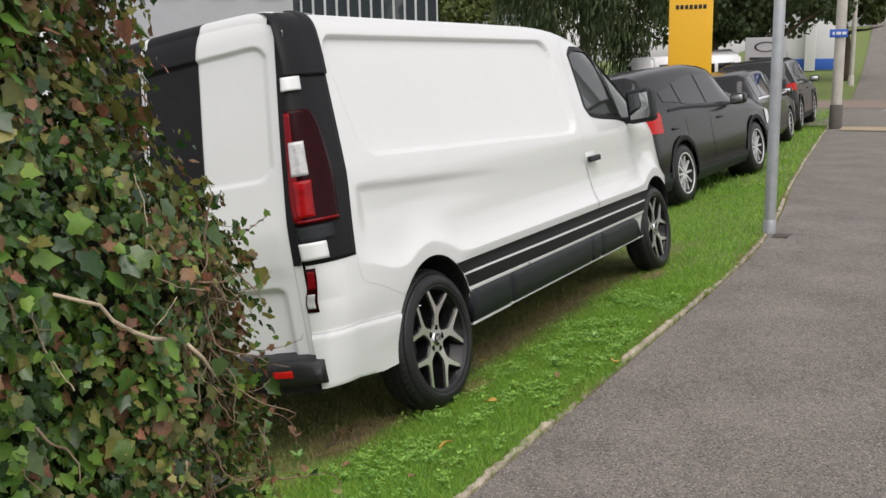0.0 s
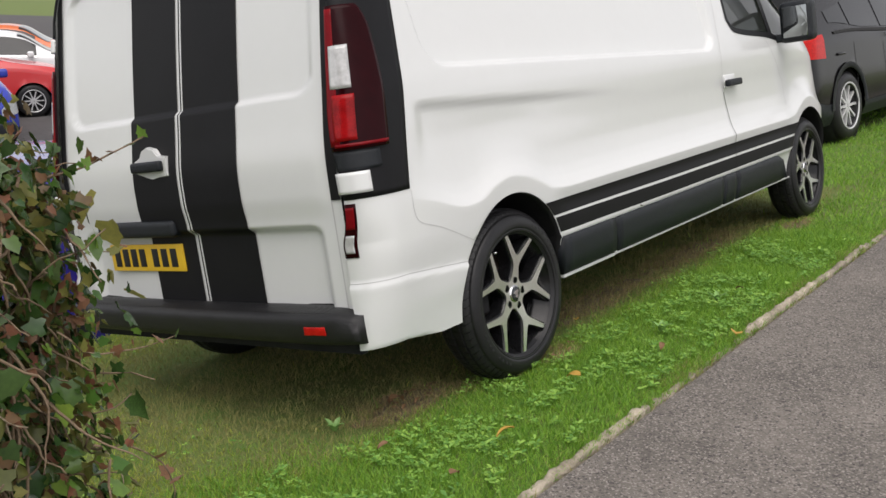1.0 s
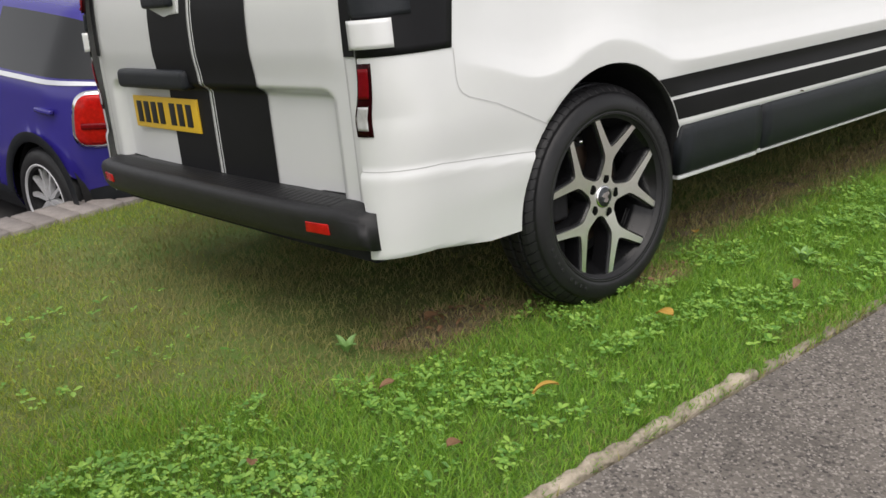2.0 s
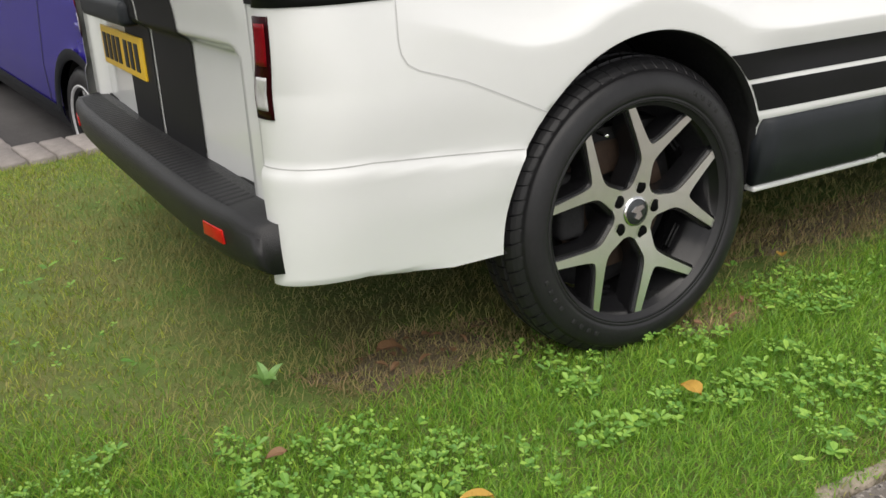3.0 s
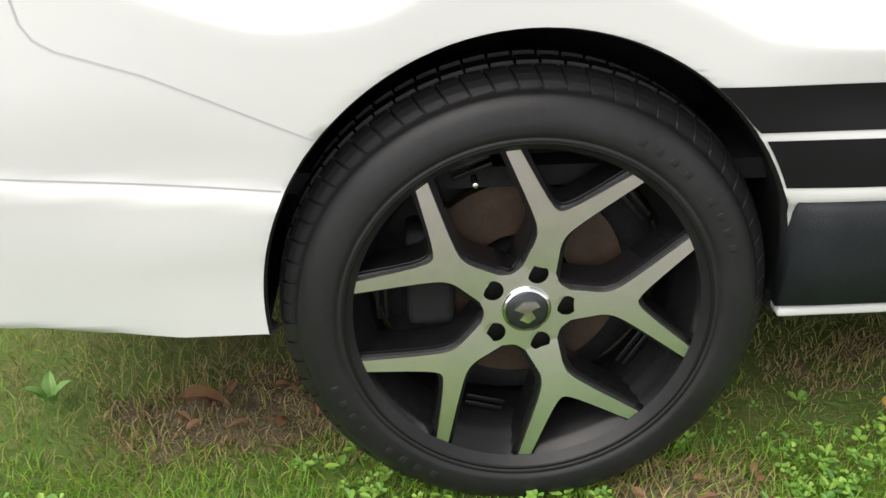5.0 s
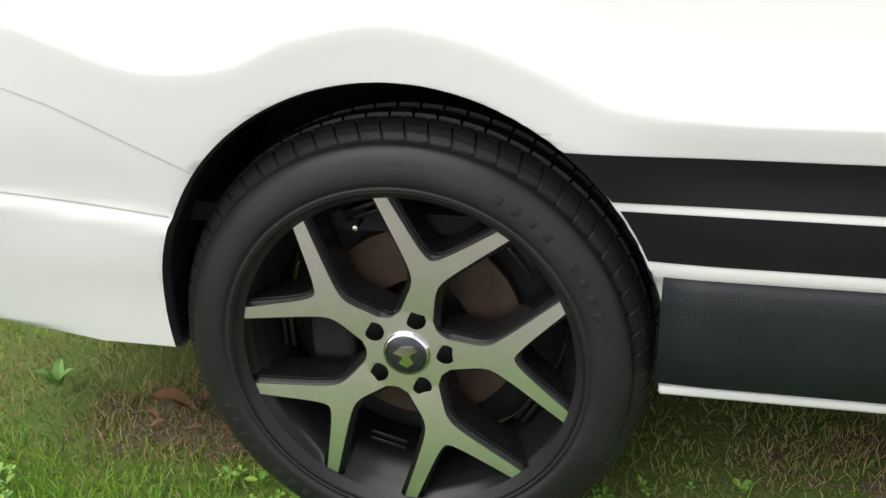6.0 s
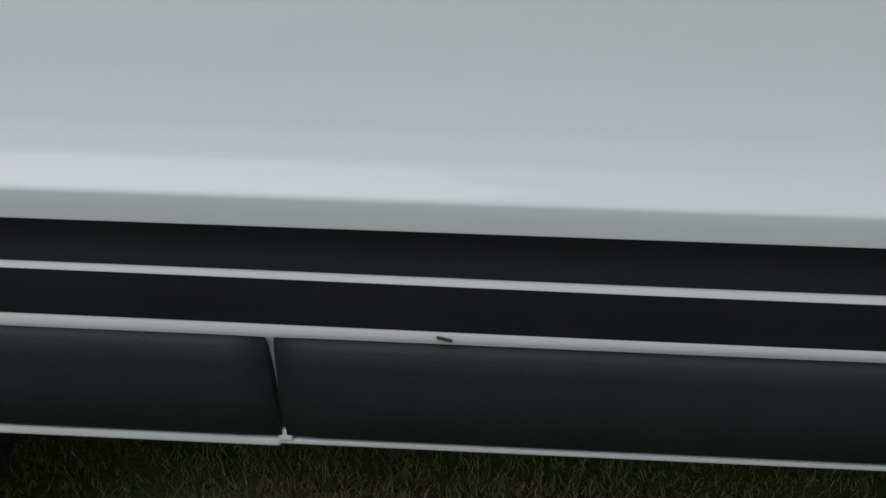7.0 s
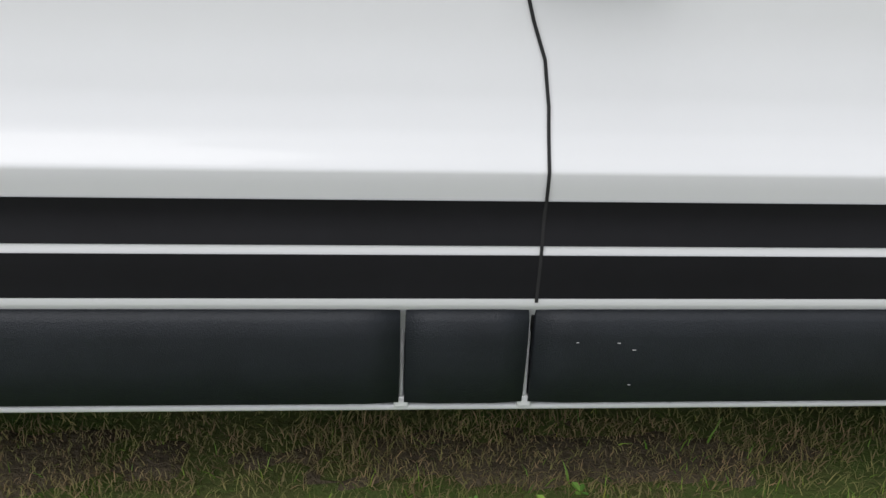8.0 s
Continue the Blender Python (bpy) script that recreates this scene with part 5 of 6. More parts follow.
for c, (bv, bf) in bulk.items():
    ob = part("ivy_foliage", mesh_of("ivy_foliage", bv, bf), IVY[c], hedge, "", off)
    tagged(ob, kind="stuff")
# a long spray that reaches out past the end
for j in range(26):
    z = rh.uniform(0.05, 1.28)
    x = hedge_end(z) - 0.07
    shoot = wander((x, rh.uniform(-1.9, -1.62), z), (1, rh.uniform(-0.5, 0.2), rh.uniform(-0.7, 0.5)), 8, rh.uniform(0.010, 0.021), 0.22, rh)
    tv, tf = tube(shoot, 0.0015, 0.0007, 5)
    part("stem", mesh_of("stem", tv, tf), BARK, hedge, "", off)
    for i, p in enumerate(shoot[2:]):
        if rh.random() < 0.7:
            me = LEAF_MESH[int(rh.choice([0, 2, 3, 2])), i % 6]
            part("leaf", me, me.materials[0], hedge, "", off @ Matrix.Translation(p) @ Euler((rh.uniform(0, 1.6), rh.uniform(-0.8, 0.8), rh.uniform(0, 6.2))).to_matrix().to_4x4() @ Matrix.Scale(rh.uniform(0.010, 0.022), 4))
# thin sprigs that hang free below the end
for j in range(11):
    z = rh.uniform(0.25, 0.90)
    x = hedge_end(z) - 0.03
    drop = wander((x, rh.uniform(-1.92, -1.70), z), (rh.uniform(0.2, 0.9), rh.uniform(-0.2, 0.2), rh.uniform(-1.0, -0.3)), 14, rh.uniform(0.011, 0.019), 0.26, rh)
    tv, tf = tube(drop, 0.0020, 0.0008, 5)
    part("stem", mesh_of("stem", tv, tf), BARK if j % 3 else PALE_BARK, hedge, "", off)
    for i, p in enumerate(drop[3:]):
        if rh.random() < 0.55:
            me = LEAF_MESH[int(rh.choice([0, 1, 2, 3, 2])), i % 6]
            part("leaf", me, me.materials[0], hedge, "", off @ Matrix.Translation(p) @ Euler((rh.uniform(0, 1.6), rh.uniform(-0.8, 0.8), rh.uniform(0, 6.2))).to_matrix().to_4x4() @ Matrix.Scale(rh.uniform(0.010, 0.024), 4))
spray = wander((-2.46, -1.80, 1.20), (1, -0.1, -0.05), 7, 0.026, 0.14, rh)
tv, tf = tube(spray, 0.0022, 0.001)
part("stem", mesh_of("stem", tv, tf), BARK, hedge, "", off)
for i, p in enumerate(spray[1:]):
    me = LEAF_MESH[(2, 0, 1, 2)[i % 4], i % 6]
    part("leaf", me, me.materials[0], hedge, "", off @ Matrix.Translation(p) @ Euler((rh.uniform(0, 1.4), rh.uniform(-0.6, 0.6), rh.uniform(0, 6.2))).to_matrix().to_4x4() @ Matrix.Scale(0.017, 4))


# ---- other cars ----
SILVER = material("silver_wheel", (0.66, 0.66, 0.67), 0.35, metal=0.35, vary=0.1)
HEADLAMP = material("headlamp", (0.6, 0.62, 0.62), 0.12, vary=0.3, scale=30, coat=0.6)
CAR_GLASS = material("car_window", (0.010, 0.011, 0.011), 0.03, vary=0.3, scale=3, spec=0.55)


def paint(name, color, rough=0.25):
    return material(name, color, rough, vary=0.06, scale=3, coat=0.35)


def round_lamps(root):
    """Upright rounded tail lights in chrome rings on the rear corners."""
    for s in (1, -1):
        m = Matrix.Translation((-0.415, 0.715 * s, 0.80)) @ Matrix.Rotation(radians(-45 * s if s > 0 else 45), 4, "Z")

        def slab(half_w, half_h, deep, bulge):
            vs = []
            for k in range(36):
                a = 2 * math.pi * k / 36
                c, d = math.cos(a), math.sin(a)
                y, z = half_w * math.copysign(abs(c) ** 0.6, c), half_h * math.copysign(abs(d) ** 0.6, d)
                y += 0.12 * z * -s
                vs += [(0.06, y, z), (-deep, y, z), (-deep - bulge * 0.7, y * 0.85, z * 0.85), (-deep - bulge, y * 0.4, z * 0.4)]
            fs = [(4 * k + q, 4 * ((k + 1) % 36) + q, 4 * ((k + 1) % 36) + q + 1, 4 * k + q + 1) for k in range(36) for q in range(3)]
            fs.append(tuple(4 * k + 3 for k in range(36)))
            return mesh_of("tail_light", vs, fs)
        ring = part("tail_light", slab(0.122, 0.152, 0.0, 0.012), CHROME, root, "red tail light in a chrome ring", m)
        part("red_lens", slab(0.106, 0.136, 0.008, 0.016), BRIGHT_RED, ring)
        part("reversing_lens", box_bm(0.03, 0.15, 0.035, (-0.018, 0.0, -0.03), 0.012), RED_LENS, ring)


def car(m, label, body, length, width, height, base, front_over, tyre, roof, belt, nose, trim, windows, cladding=None, tail=None, rear_box=(0.72, 1.0), pillars=True, face=False, plate_color=None, corner=(0.38, 3.5, 0.36), glass_low=0.83, bright_trim=True, lamps=True, kick=0.0):
    """A parked car, nose towards +x, its rear axle at the origin. roof and belt: lines of (x, z) as fractions of length and height."""
    root = thing("car", m, label, "car", group="parked cars")
    x0 = -(length - base - front_over)
    x1 = base + front_over
    top = spline([x0 + p[0] * length for p in roof], [p[1] * height for p in roof])
    waist = spline([x0 + p[0] * length for p in belt], [p[1] * height for p in belt])
    w, sill = width / 2, 0.20 * height / 1.6
    ar = tyre * 1.13

    def surf(x, v, out=0.0):
        zt = top(x)
        zb = min(waist(x), zt - 0.02)
        low = sill + 0.11 * sstep(x0 + 0.5, x0, x) + 0.02 * sstep(x1 - 0.5, x1, x)
        hood = sstep(0.30, 0.05, zt - zb)
        wr = w * (0.74 + 0.16 * hood)
        vv = [0, 0.10, 0.28, 0.5, 0.82, 0.90, 1.0]
        ys = [0.93 * w, 0.985 * w, w, 0.965 * w, wr, wr * 0.82, 0.0]
        zs = [low, low + 0.10, low + 0.45 * (zb - low), zb, zb + (zt - zb) * 0.86, zb + (zt - zb) * 0.97, zt]
        y, z = float(np.interp(v, vv, ys)), float(np.interp(v, vv, zs))
        # rounded in plan at both ends
        for e, s in ((x0, -1), (x1, 1)):
            t = 1 - min(abs(x - e) / corner[0], 1.0)
            y *= 1 - t ** corner[1] * corner[2]
        return Vector((x, -y, z)) if not out else Vector((x, -(y + out * 0.9), z + out * 0.5 * sstep(0.5, 1.0, v)))

    us = list(np.linspace(x0, x1, 110))
    vs_ = [0, 0.05, 0.1, 0.16, 0.22, 0.28, 0.34, 0.40, 0.46, 0.5, 0.56, 0.62, 0.7, 0.78, 0.82, 0.86, 0.9, 0.95, 1.0]
    n = len(vs_)
    pts = [surf(u, v) for u in us for v in vs_]

    def arch(p):
        return min((p.x ** 2 + (p.z - tyre) ** 2) ** 0.5, ((p.x - base) ** 2 + (p.z - tyre) ** 2) ** 0.5) / ar
    ins = [arch(p) < 1 for p in pts]
    faces = []
    for i in range(len(us) - 1):
        for k in range(n - 1):
            q = (i * n + k, (i + 1) * n + k, (i + 1) * n + k + 1, i * n + k + 1)
            if not all(ins[j] for j in q):
                faces.append(q)
    faces += [tuple(range(n)), tuple((len(us) - 1) * n + k for k in range(n))[::-1]]
    for j in {j for q in faces for j in q}:
        if ins[j]:
            p = pts[j]
            cx = 0 if abs(p.x) < abs(p.x - base) else base
            r = math.hypot(p.x - cx, p.z - tyre)
            p.x, p.z = cx + (p.x - cx) * ar / r, tyre + (p.z - tyre) * ar / r
    half = mesh_of("body", pts, faces)
    bm = bmesh.new()
    bm.from_mesh(half)
    half.transform(MIRROR)
    half.flip_normals()
    bm.from_mesh(half)
    bmesh.ops.remove_doubles(bm, verts=bm.verts[:], dist=0.0005)
    for f in bm.faces:
        f.smooth = True
    part("body", bm, body, root)
    part("underbody", box_bm(length * 0.86, width * 0.86, 0.16, ((x0 + x1) / 2, 0, sill + 0.10), 0.03), LINER, root)

    def sheet_on(name, mat, u0, u1, v0, v1, out=0.006, both=True, cols=14, rows=6, label=""):
        for sgn in ((1, -1) if both else (1,)):
            pv = []
            for i in range(cols + 1):
                u = u0 + (u1 - u0) * i / cols
                a, b = (v0(u), v1(u)) if callable(v0) else (v0, v1)
                for k in range(rows + 1):
                    p = surf(u, a + (b - a) * k / rows, out)
                    pv.append((p.x, p.y * sgn, p.z))
            r = rows + 1
            pf = [(i * r + k, (i + 1) * r + k, (i + 1) * r + k + 1, i * r + k + 1) for i in range(cols) for k in range(rows)]
            part(name, mesh_of(name, pv, pf), mat, root, label)
    for a, b in windows:
        sheet_on("side_window", CAR_GLASS, x0 + a * length, x0 + b * length, lambda u: 0.545 + 0.05 * kick * sstep(0.34, 0.16, (u - x0) / length), lambda u: 0.80 - 0.09 * kick * sstep(0.40, 0.15, (u - x0) / length) - 0.03 * kick, cols=24)
    sheet_on("windscreen", CAR_GLASS, x0 + nose[0] * length, x0 + nose[1] * length, 0.83, 1.0, 0.010)
    sheet_on("rear_window", CAR_GLASS, x0 + trim[0] * length, x0 + trim[1] * length, glass_low, 1.0, 0.010)
    sheet_on("waist_trim", CHROME if bright_trim else DARK, x0 + windows[0][0] * length, x0 + windows[-1][1] * length, 0.515, 0.535, 0.012, rows=1, cols=40)
    if cladding:
        sheet_on("cladding", cladding, x0 + 0.02, -ar, 0.0, 0.17, 0.006)
        sheet_on("cladding", cladding, ar, base - ar, 0.0, 0.13, 0.006)
        sheet_on("cladding", cladding, base + ar, x1 - 0.02, 0.0, 0.17, 0.006)
        for sgn in (1, -1):
            for cx in (0, base):
                av, af = [], []
                for i in range(25):
                    a = math.pi * i / 24
                    for rr, o in ((ar - 0.005, 0.0), (ar, 0.010), (ar + 0.055, 0.008)):
                        av.append((cx + rr * math.cos(a), -(w + o) * sgn, tyre + rr * math.sin(a)))
                af = [(i * 3 + q, (i + 1) * 3 + q, (i + 1) * 3 + q + 1, i * 3 + q + 1) for i in range(24) for q in range(2)]
                part("arch_trim", mesh_of("arch_trim", av, af), cladding, root)
    lights = tail or (0.0, 0.075, 0.36, 0.50)
    if not lamps:
        round_lamps(root)
    else:
        sheet_on("tail_light", BRIGHT_RED, x0 + lights[0] * length + 0.005, x0 + lights[1] * length, lights[2], lights[3], 0.012, label="red tail light")
    sheet_on("headlight", HEADLAMP, x1 - 0.095 * length, x1 - 0.01, 0.36, 0.50, 0.010, label="clear headlight")
    vs2, fs2 = lathe([(tyre * 0.60, -0.085), (tyre * 0.68, -0.105), (tyre * 0.9, -0.10), (tyre, -0.07), (tyre, 0.07), (tyre * 0.9, 0.10), (tyre * 0.6, 0.08)], 40)
    tm = mesh_of("tyre", vs2, fs2)
    vr, fr = lathe([(0.0, -0.045), (tyre * 0.15, -0.05), (tyre * 0.18, -0.03), (tyre * 0.55, 0.0), (tyre * 0.62, -0.085), (tyre * 0.69, -0.10)], 40)
    rm = mesh_of("rim", vr, fr)
    sp = bmesh.new()
    for k in range(10):
        a = k * math.pi / 5
        sp2 = prism([(0.02 * tyre, 0.0), (tyre * 0.14, tyre * 0.042), (tyre * 0.40, tyre * 0.026), (tyre * 0.66, tyre * 0.046), (tyre * 0.66, -tyre * 0.046), (tyre * 0.40, -tyre * 0.026), (tyre * 0.14, -tyre * 0.042)], -0.080, -0.05)
        merge(sp, sp2, Matrix.Rotation(-a, 4, "Y"))
    lip_v, lip_f = lathe([(tyre * 0.63, -0.085), (tyre * 0.665, -0.106), (tyre * 0.70, -0.107), (tyre * 0.705, -0.098)], 40)
    lip = mesh_of("rim_lip", lip_v, lip_f)
    sm = bpy.data.meshes.new("spokes")
    sp.to_mesh(sm)
    sp.free()
    for cx in (0, base):
        for sgn in (1, -1):
            mm = Matrix.Translation((cx, -sgn * (w - 0.11), tyre)) @ (Matrix.Rotation(math.pi, 4, "Z") if sgn < 0 else Matrix())
            wh = part("wheel", rm, LINER, root, "silver multi-spoke alloy wheel", mm)
            part("tyre", tm, RUBBER, wh)
            part("spokes", sm, SILVER, wh)
            part("rim_lip", lip, SILVER, wh)
            lv, lf = lathe([(ar + 0.01, -0.06), (ar + 0.01, 0.25), (0.0, 0.26)], 30)
            part("arch_liner", mesh_of("arch_liner", lv, lf), LINER, root, "", mm)
    mx = x0 + (windows[-1][1] - 0.03) * length
    for sgn in (1, -1):
        mob = part("door_mirror", box_bm(0.14, 0.20, 0.14, (mx, -sgn * (w + 0.10), waist(mx) + 0.08), 0.045, 3), body, root)
        part("mirror_glass", box_bm(0.004, 0.15, 0.10, (mx - 0.072, -sgn * (w + 0.10), waist(mx) + 0.08), 0.001), CHROME, mob)
    for hx in ([(windows[0][0] + windows[0][1]) / 2, (windows[-1][0] + windows[-1][1]) / 2] if len(windows) > 1 else [0.45]):
        for sgn in (1, -1):
            part("door_handle", box_bm(0.17, 0.03, 0.028, (x0 + hx * length - 0.12, -sgn * (w * 0.985), waist(mx) - 0.10), 0.01), body, root)
    if pillars:
        for a, b in zip(windows, windows[1:]):
            xm = x0 + (a[1] + b[0]) / 2 * length
            sheet_on("door_seam", DARK, xm - 0.004, xm + 0.004, 0.06, 0.52, 0.003, cols=1)
    if face:
        g = part("grille", box_bm(0.05, width * 0.50, height * 0.17, (x1 - 0.015, 0, height * 0.40), 0.02, 3), LINER, root, "dark front grille")
        for k in range(5):
            part("grille_bar", box_bm(0.02, width * (0.48 - 0.02 * abs(k - 2)), 0.018, (x1 + 0.012, 0, height * (0.345 + 0.027 * k)), 0.006), CHROME, g, "chrome grille bar")
        part("front_bumper", box_bm(0.12, width * 0.86, height * 0.16, (x1 - 0.03, 0, height * 0.21), 0.05, 3), cladding or LINER, root)
    if plate_color:
        xp, hz = (x1 + 0.035, height * 0.30) if face else (x0 - 0.012, height * 0.42)
        pl = part("number_plate", box_bm(0.01, 0.52, 0.11, (xp, 0, hz), 0.003), plate_color, root, "number plate with dark bars")
        for k in range(7):
            part("plate_bar", box_bm(0.004, 0.042, 0.072, (xp + (0.006 if face else -0.006), -0.20 + 0.062 * k + (0.03 if k > 3 else 0), hz), 0.001), BLACK_INK, pl)
    return root


SUV_ROOF = [(0, 0.42), (0.012, 0.62), (0.045, 0.80), (0.085, 0.955), (0.25, 0.99), (0.42, 1.0), (0.56, 0.97), (0.72, 0.70), (0.78, 0.655), (0.92, 0.60), (0.98, 0.50), (1.0, 0.40)]
SUV_BELT = [(0, 0.65), (0.2, 0.655), (0.5, 0.61), (0.75, 0.59), (1.0, 0.45)]
HATCH_ROOF = [(0, 0.40), (0.012, 0.60), (0.06, 0.82), (0.12, 0.95), (0.28, 0.995), (0.42, 1.0), (0.54, 0.95), (0.70, 0.68), (0.78, 0.63), (0.93, 0.56), (0.985, 0.46), (1.0, 0.38)]
HATCH_BELT = [(0, 0.62), (0.2, 0.62), (0.5, 0.60), (0.75, 0.58), (1.0, 0.44)]
WHITE_PLATE = material("white_plate", (0.75, 0.75, 0.73), 0.35, vary=0.05)
CHARCOAL, BLUE, RED = material("charcoal_paint", (0.007, 0.0065, 0.007), 0.22, vary=0.1, scale=3, spec=0.26, coat=0.15), paint("deep_blue_paint", (0.028, 0.020, 0.22)), paint("red_paint", (0.55, 0.03, 0.035))
LIGHT_BLUE, ORANGE, SNOW = paint("bright_blue_paint", (0.03, 0.05, 0.38)), paint("orange_paint", (0.62, 0.13, 0.03)), paint("white_car_paint", (0.75, 0.75, 0.76))
GREY_BLUE, MAROON, GRAPHITE = paint("grey_blue_paint", (0.12, 0.14, 0.22)), paint("dark_red_paint", (0.30, 0.03, 0.04)), material("graphite_paint", (0.010, 0.0095, 0.0105), 0.20, vary=0.1, scale=3, spec=0.28, coat=0.15)


def parked(x, y, heading, lean=True):
    """The pose of a car on the ground, its rear axle at x, y."""
    d = Vector((math.cos(radians(heading)), math.sin(radians(heading)), 0))
    s = Vector((-d.y, d.x, 0))
    h = lambda p: ground_z(p.x, p.y)
    p = Vector((x, y, 0))
    f, r, l = p + d * 2.6, p - s * 0.75, p + s * 0.75
    z = (h(r) + h(l)) / 2
    fwd = (Vector((f.x, f.y, (h(f - s * 0.75) + h(f + s * 0.75)) / 2)) - Vector((x, y, z))).normalized()
    left = (Vector((l.x, l.y, h(l))) - Vector((r.x, r.y, h(r)))).normalized()
    up = fwd.cross(left).normalized()
    left = up.cross(fwd)
    return Matrix(((fwd.x, left.x, up.x, x), (fwd.y, left.y, up.y, y), (fwd.z, left.z, up.z, z), (0, 0, 0, 1)))


SUV = dict(length=4.57, width=1.845, height=1.66, base=2.66, front_over=0.925, tyre=0.352, roof=SUV_ROOF, belt=SUV_BELT, nose=(0.55, 0.72), trim=(0.012, 0.078), windows=[(0.165, 0.26), (0.27, 0.43), (0.445, 0.635)], cladding=PLASTIC, bright_trim=False, kick=1.0)
HATCH = dict(length=4.06, width=1.74, height=1.46, base=2.51, front_over=0.83, tyre=0.31, roof=HATCH_ROOF, belt=HATCH_BELT, nose=(0.53, 0.70), trim=(0.015, 0.095), windows=[(0.13, 0.22), (0.23, 0.40), (0.415, 0.62)])
car(parked(7.60, 0.82, -6), "dark grey sport utility car parked on the grass", CHARCOAL, **SUV, tail=(0.0, 0.105, 0.41, 0.53))
car(parked(13.0, 0.98, 0.5), "dark grey hatchback parked on the grass", GRAPHITE, **HATCH, tail=(0.0, 0.085, 0.36, 0.52))
car(parked(18.1, 1.30, 3), "grey crossover parked on the grass", GRAPHITE, **{**SUV, "height": 1.60, "length": 4.39, "base": 2.64}, tail=(0.0, 0.06, 0.42, 0.50))
MINI = dict(length=3.83, width=1.727, height=1.414, base=2.495, front_over=0.72, tyre=0.305, roof=[(0, 0.40), (0.008, 0.62), (0.03, 0.76), (0.058, 0.94), (0.13, 0.985), (0.35, 1.0), (0.56, 0.96), (0.67, 0.70), (0.74, 0.655), (0.93, 0.62), (0.985, 0.50), (1.0, 0.38)],
            belt=[(0, 0.68), (0.3, 0.68), (0.75, 0.64), (1.0, 0.46)], nose=(0.56, 0.67), trim=(0.012, 0.060), windows=[(0.020, 0.29), (0.305, 0.62)], corner=(0.50, 2.0, 0.50), glass_low=0.56, lamps=False)
car(parked(0.285, 2.76, 99.5), "deep blue small hatchback parked beside the verge", BLUE, **MINI, cladding=PLASTIC)
car(parked(4.46, 14.4, 255), "bright blue compact sport utility car facing the verge", LIGHT_BLUE, **{**SUV, "length": 4.02, "width": 1.77, "base": 2.52, "front_over": 0.80}, face=True, plate_color=WHITE_PLATE)
car(parked(4.6, 16.6, 337), "red people carrier parked in the car lot", RED, **{**HATCH, "length": 4.4, "height": 1.62, "base": 2.70})
car(parked(7.6, 19.6, 330), "white hatchback parked in the car lot", SNOW, **HATCH)
car(parked(9.4, 22.6, 325), "orange hatchback parked in the car lot", ORANGE, **HATCH)
car(parked(10.4, 28.5, 325), "grey-blue hatchback parked in the car lot", GREY_BLUE, **HATCH)
car(parked(6.0, 23.5, 325), "dark red hatchback parked in the car lot", MAROON, **HATCH)


def small_van(x, y, heading, label):
    root = thing("small_van", parked(x, y, heading), label, "van", group="parked vans")
    prof2 = [(-0.9, 0.35), (-0.95, 0.7), (-0.92, 1.5), (-0.85, 1.86), (-0.6, 1.93), (1.7, 1.93), (2.2, 1.75), (2.75, 1.25), (3.3, 1.10), (3.5, 0.85), (3.55, 0.4)]
    bm = prism(prof2, -0.90, 0.90)
    bmesh.ops.bevel(bm, geom=[e for e in bm.edges if abs(e.verts[0].co.y - e.verts[1].co.y) < 0.01], offset=0.10, segments=3, affect="EDGES")
    for f in bm.faces:
        f.smooth = True
    part("body", bm, SNOW, root)
    for s in (-1, 1):
        part("tail_light", box_bm(0.05, 0.10, 0.55, (-0.93, 0.84 * s, 1.15), 0.02), BRIGHT_RED, root)
        part("rear_window", box_bm(0.02, 0.60, 0.45, (-0.93, 0.36 * s, 1.42), 0.02), CAR_GLASS, root)
        part("side_window", box_bm(0.8, 0.02, 0.42, (2.0, 0.905 * s, 1.42), 0.02), CAR_GLASS, root)
        for cx in (0, 2.7):
            vs2, fs2 = lathe([(0.0, -0.03), (0.18, -0.05), (0.30, -0.10), (0.33, -0.05), (0.33, 0.1)], 28)
            part("wheel", mesh_of("wheel", [(x + cx, y * s + 0.82 * -s, z + 0.33) for x, y, z in vs2] if s > 0 else [(x + cx, -y + 0.82, z + 0.33) for x, y, z in vs2], fs2), RUBBER, root)
    part("bumper", box_bm(0.12, 1.7, 0.22, (-0.95, 0, 0.42), 0.04), PLASTIC, root)


small_van(30.5, 6.9, 35, "white delivery van parked by the sign")
small_van(34.0, 6.2, 20, "white delivery van parked by the trees")

# ---- posts and signs ----
STEEL = material("galvanised_steel", (0.42, 0.44, 0.46), 0.5, metal=0.6, vary=0.2, scale=14, bump=0.1, bump_scale=80)
POST_C = material("concrete_post", (0.50, 0.47, 0.42), 0.8, vary=0.2, scale=6, bump=0.3, bump_scale=60)
YELLOW = material("yellow_sign", (0.86, 0.46, 0.02), 0.4, vary=0.04, scale=2)
SIGN_GREY = material("grey_sign", (0.36, 0.36, 0.37), 0.5, vary=0.06)
SIGN_BLUE = material("blue_sign", (0.03, 0.12, 0.50), 0.4, vary=0.06)


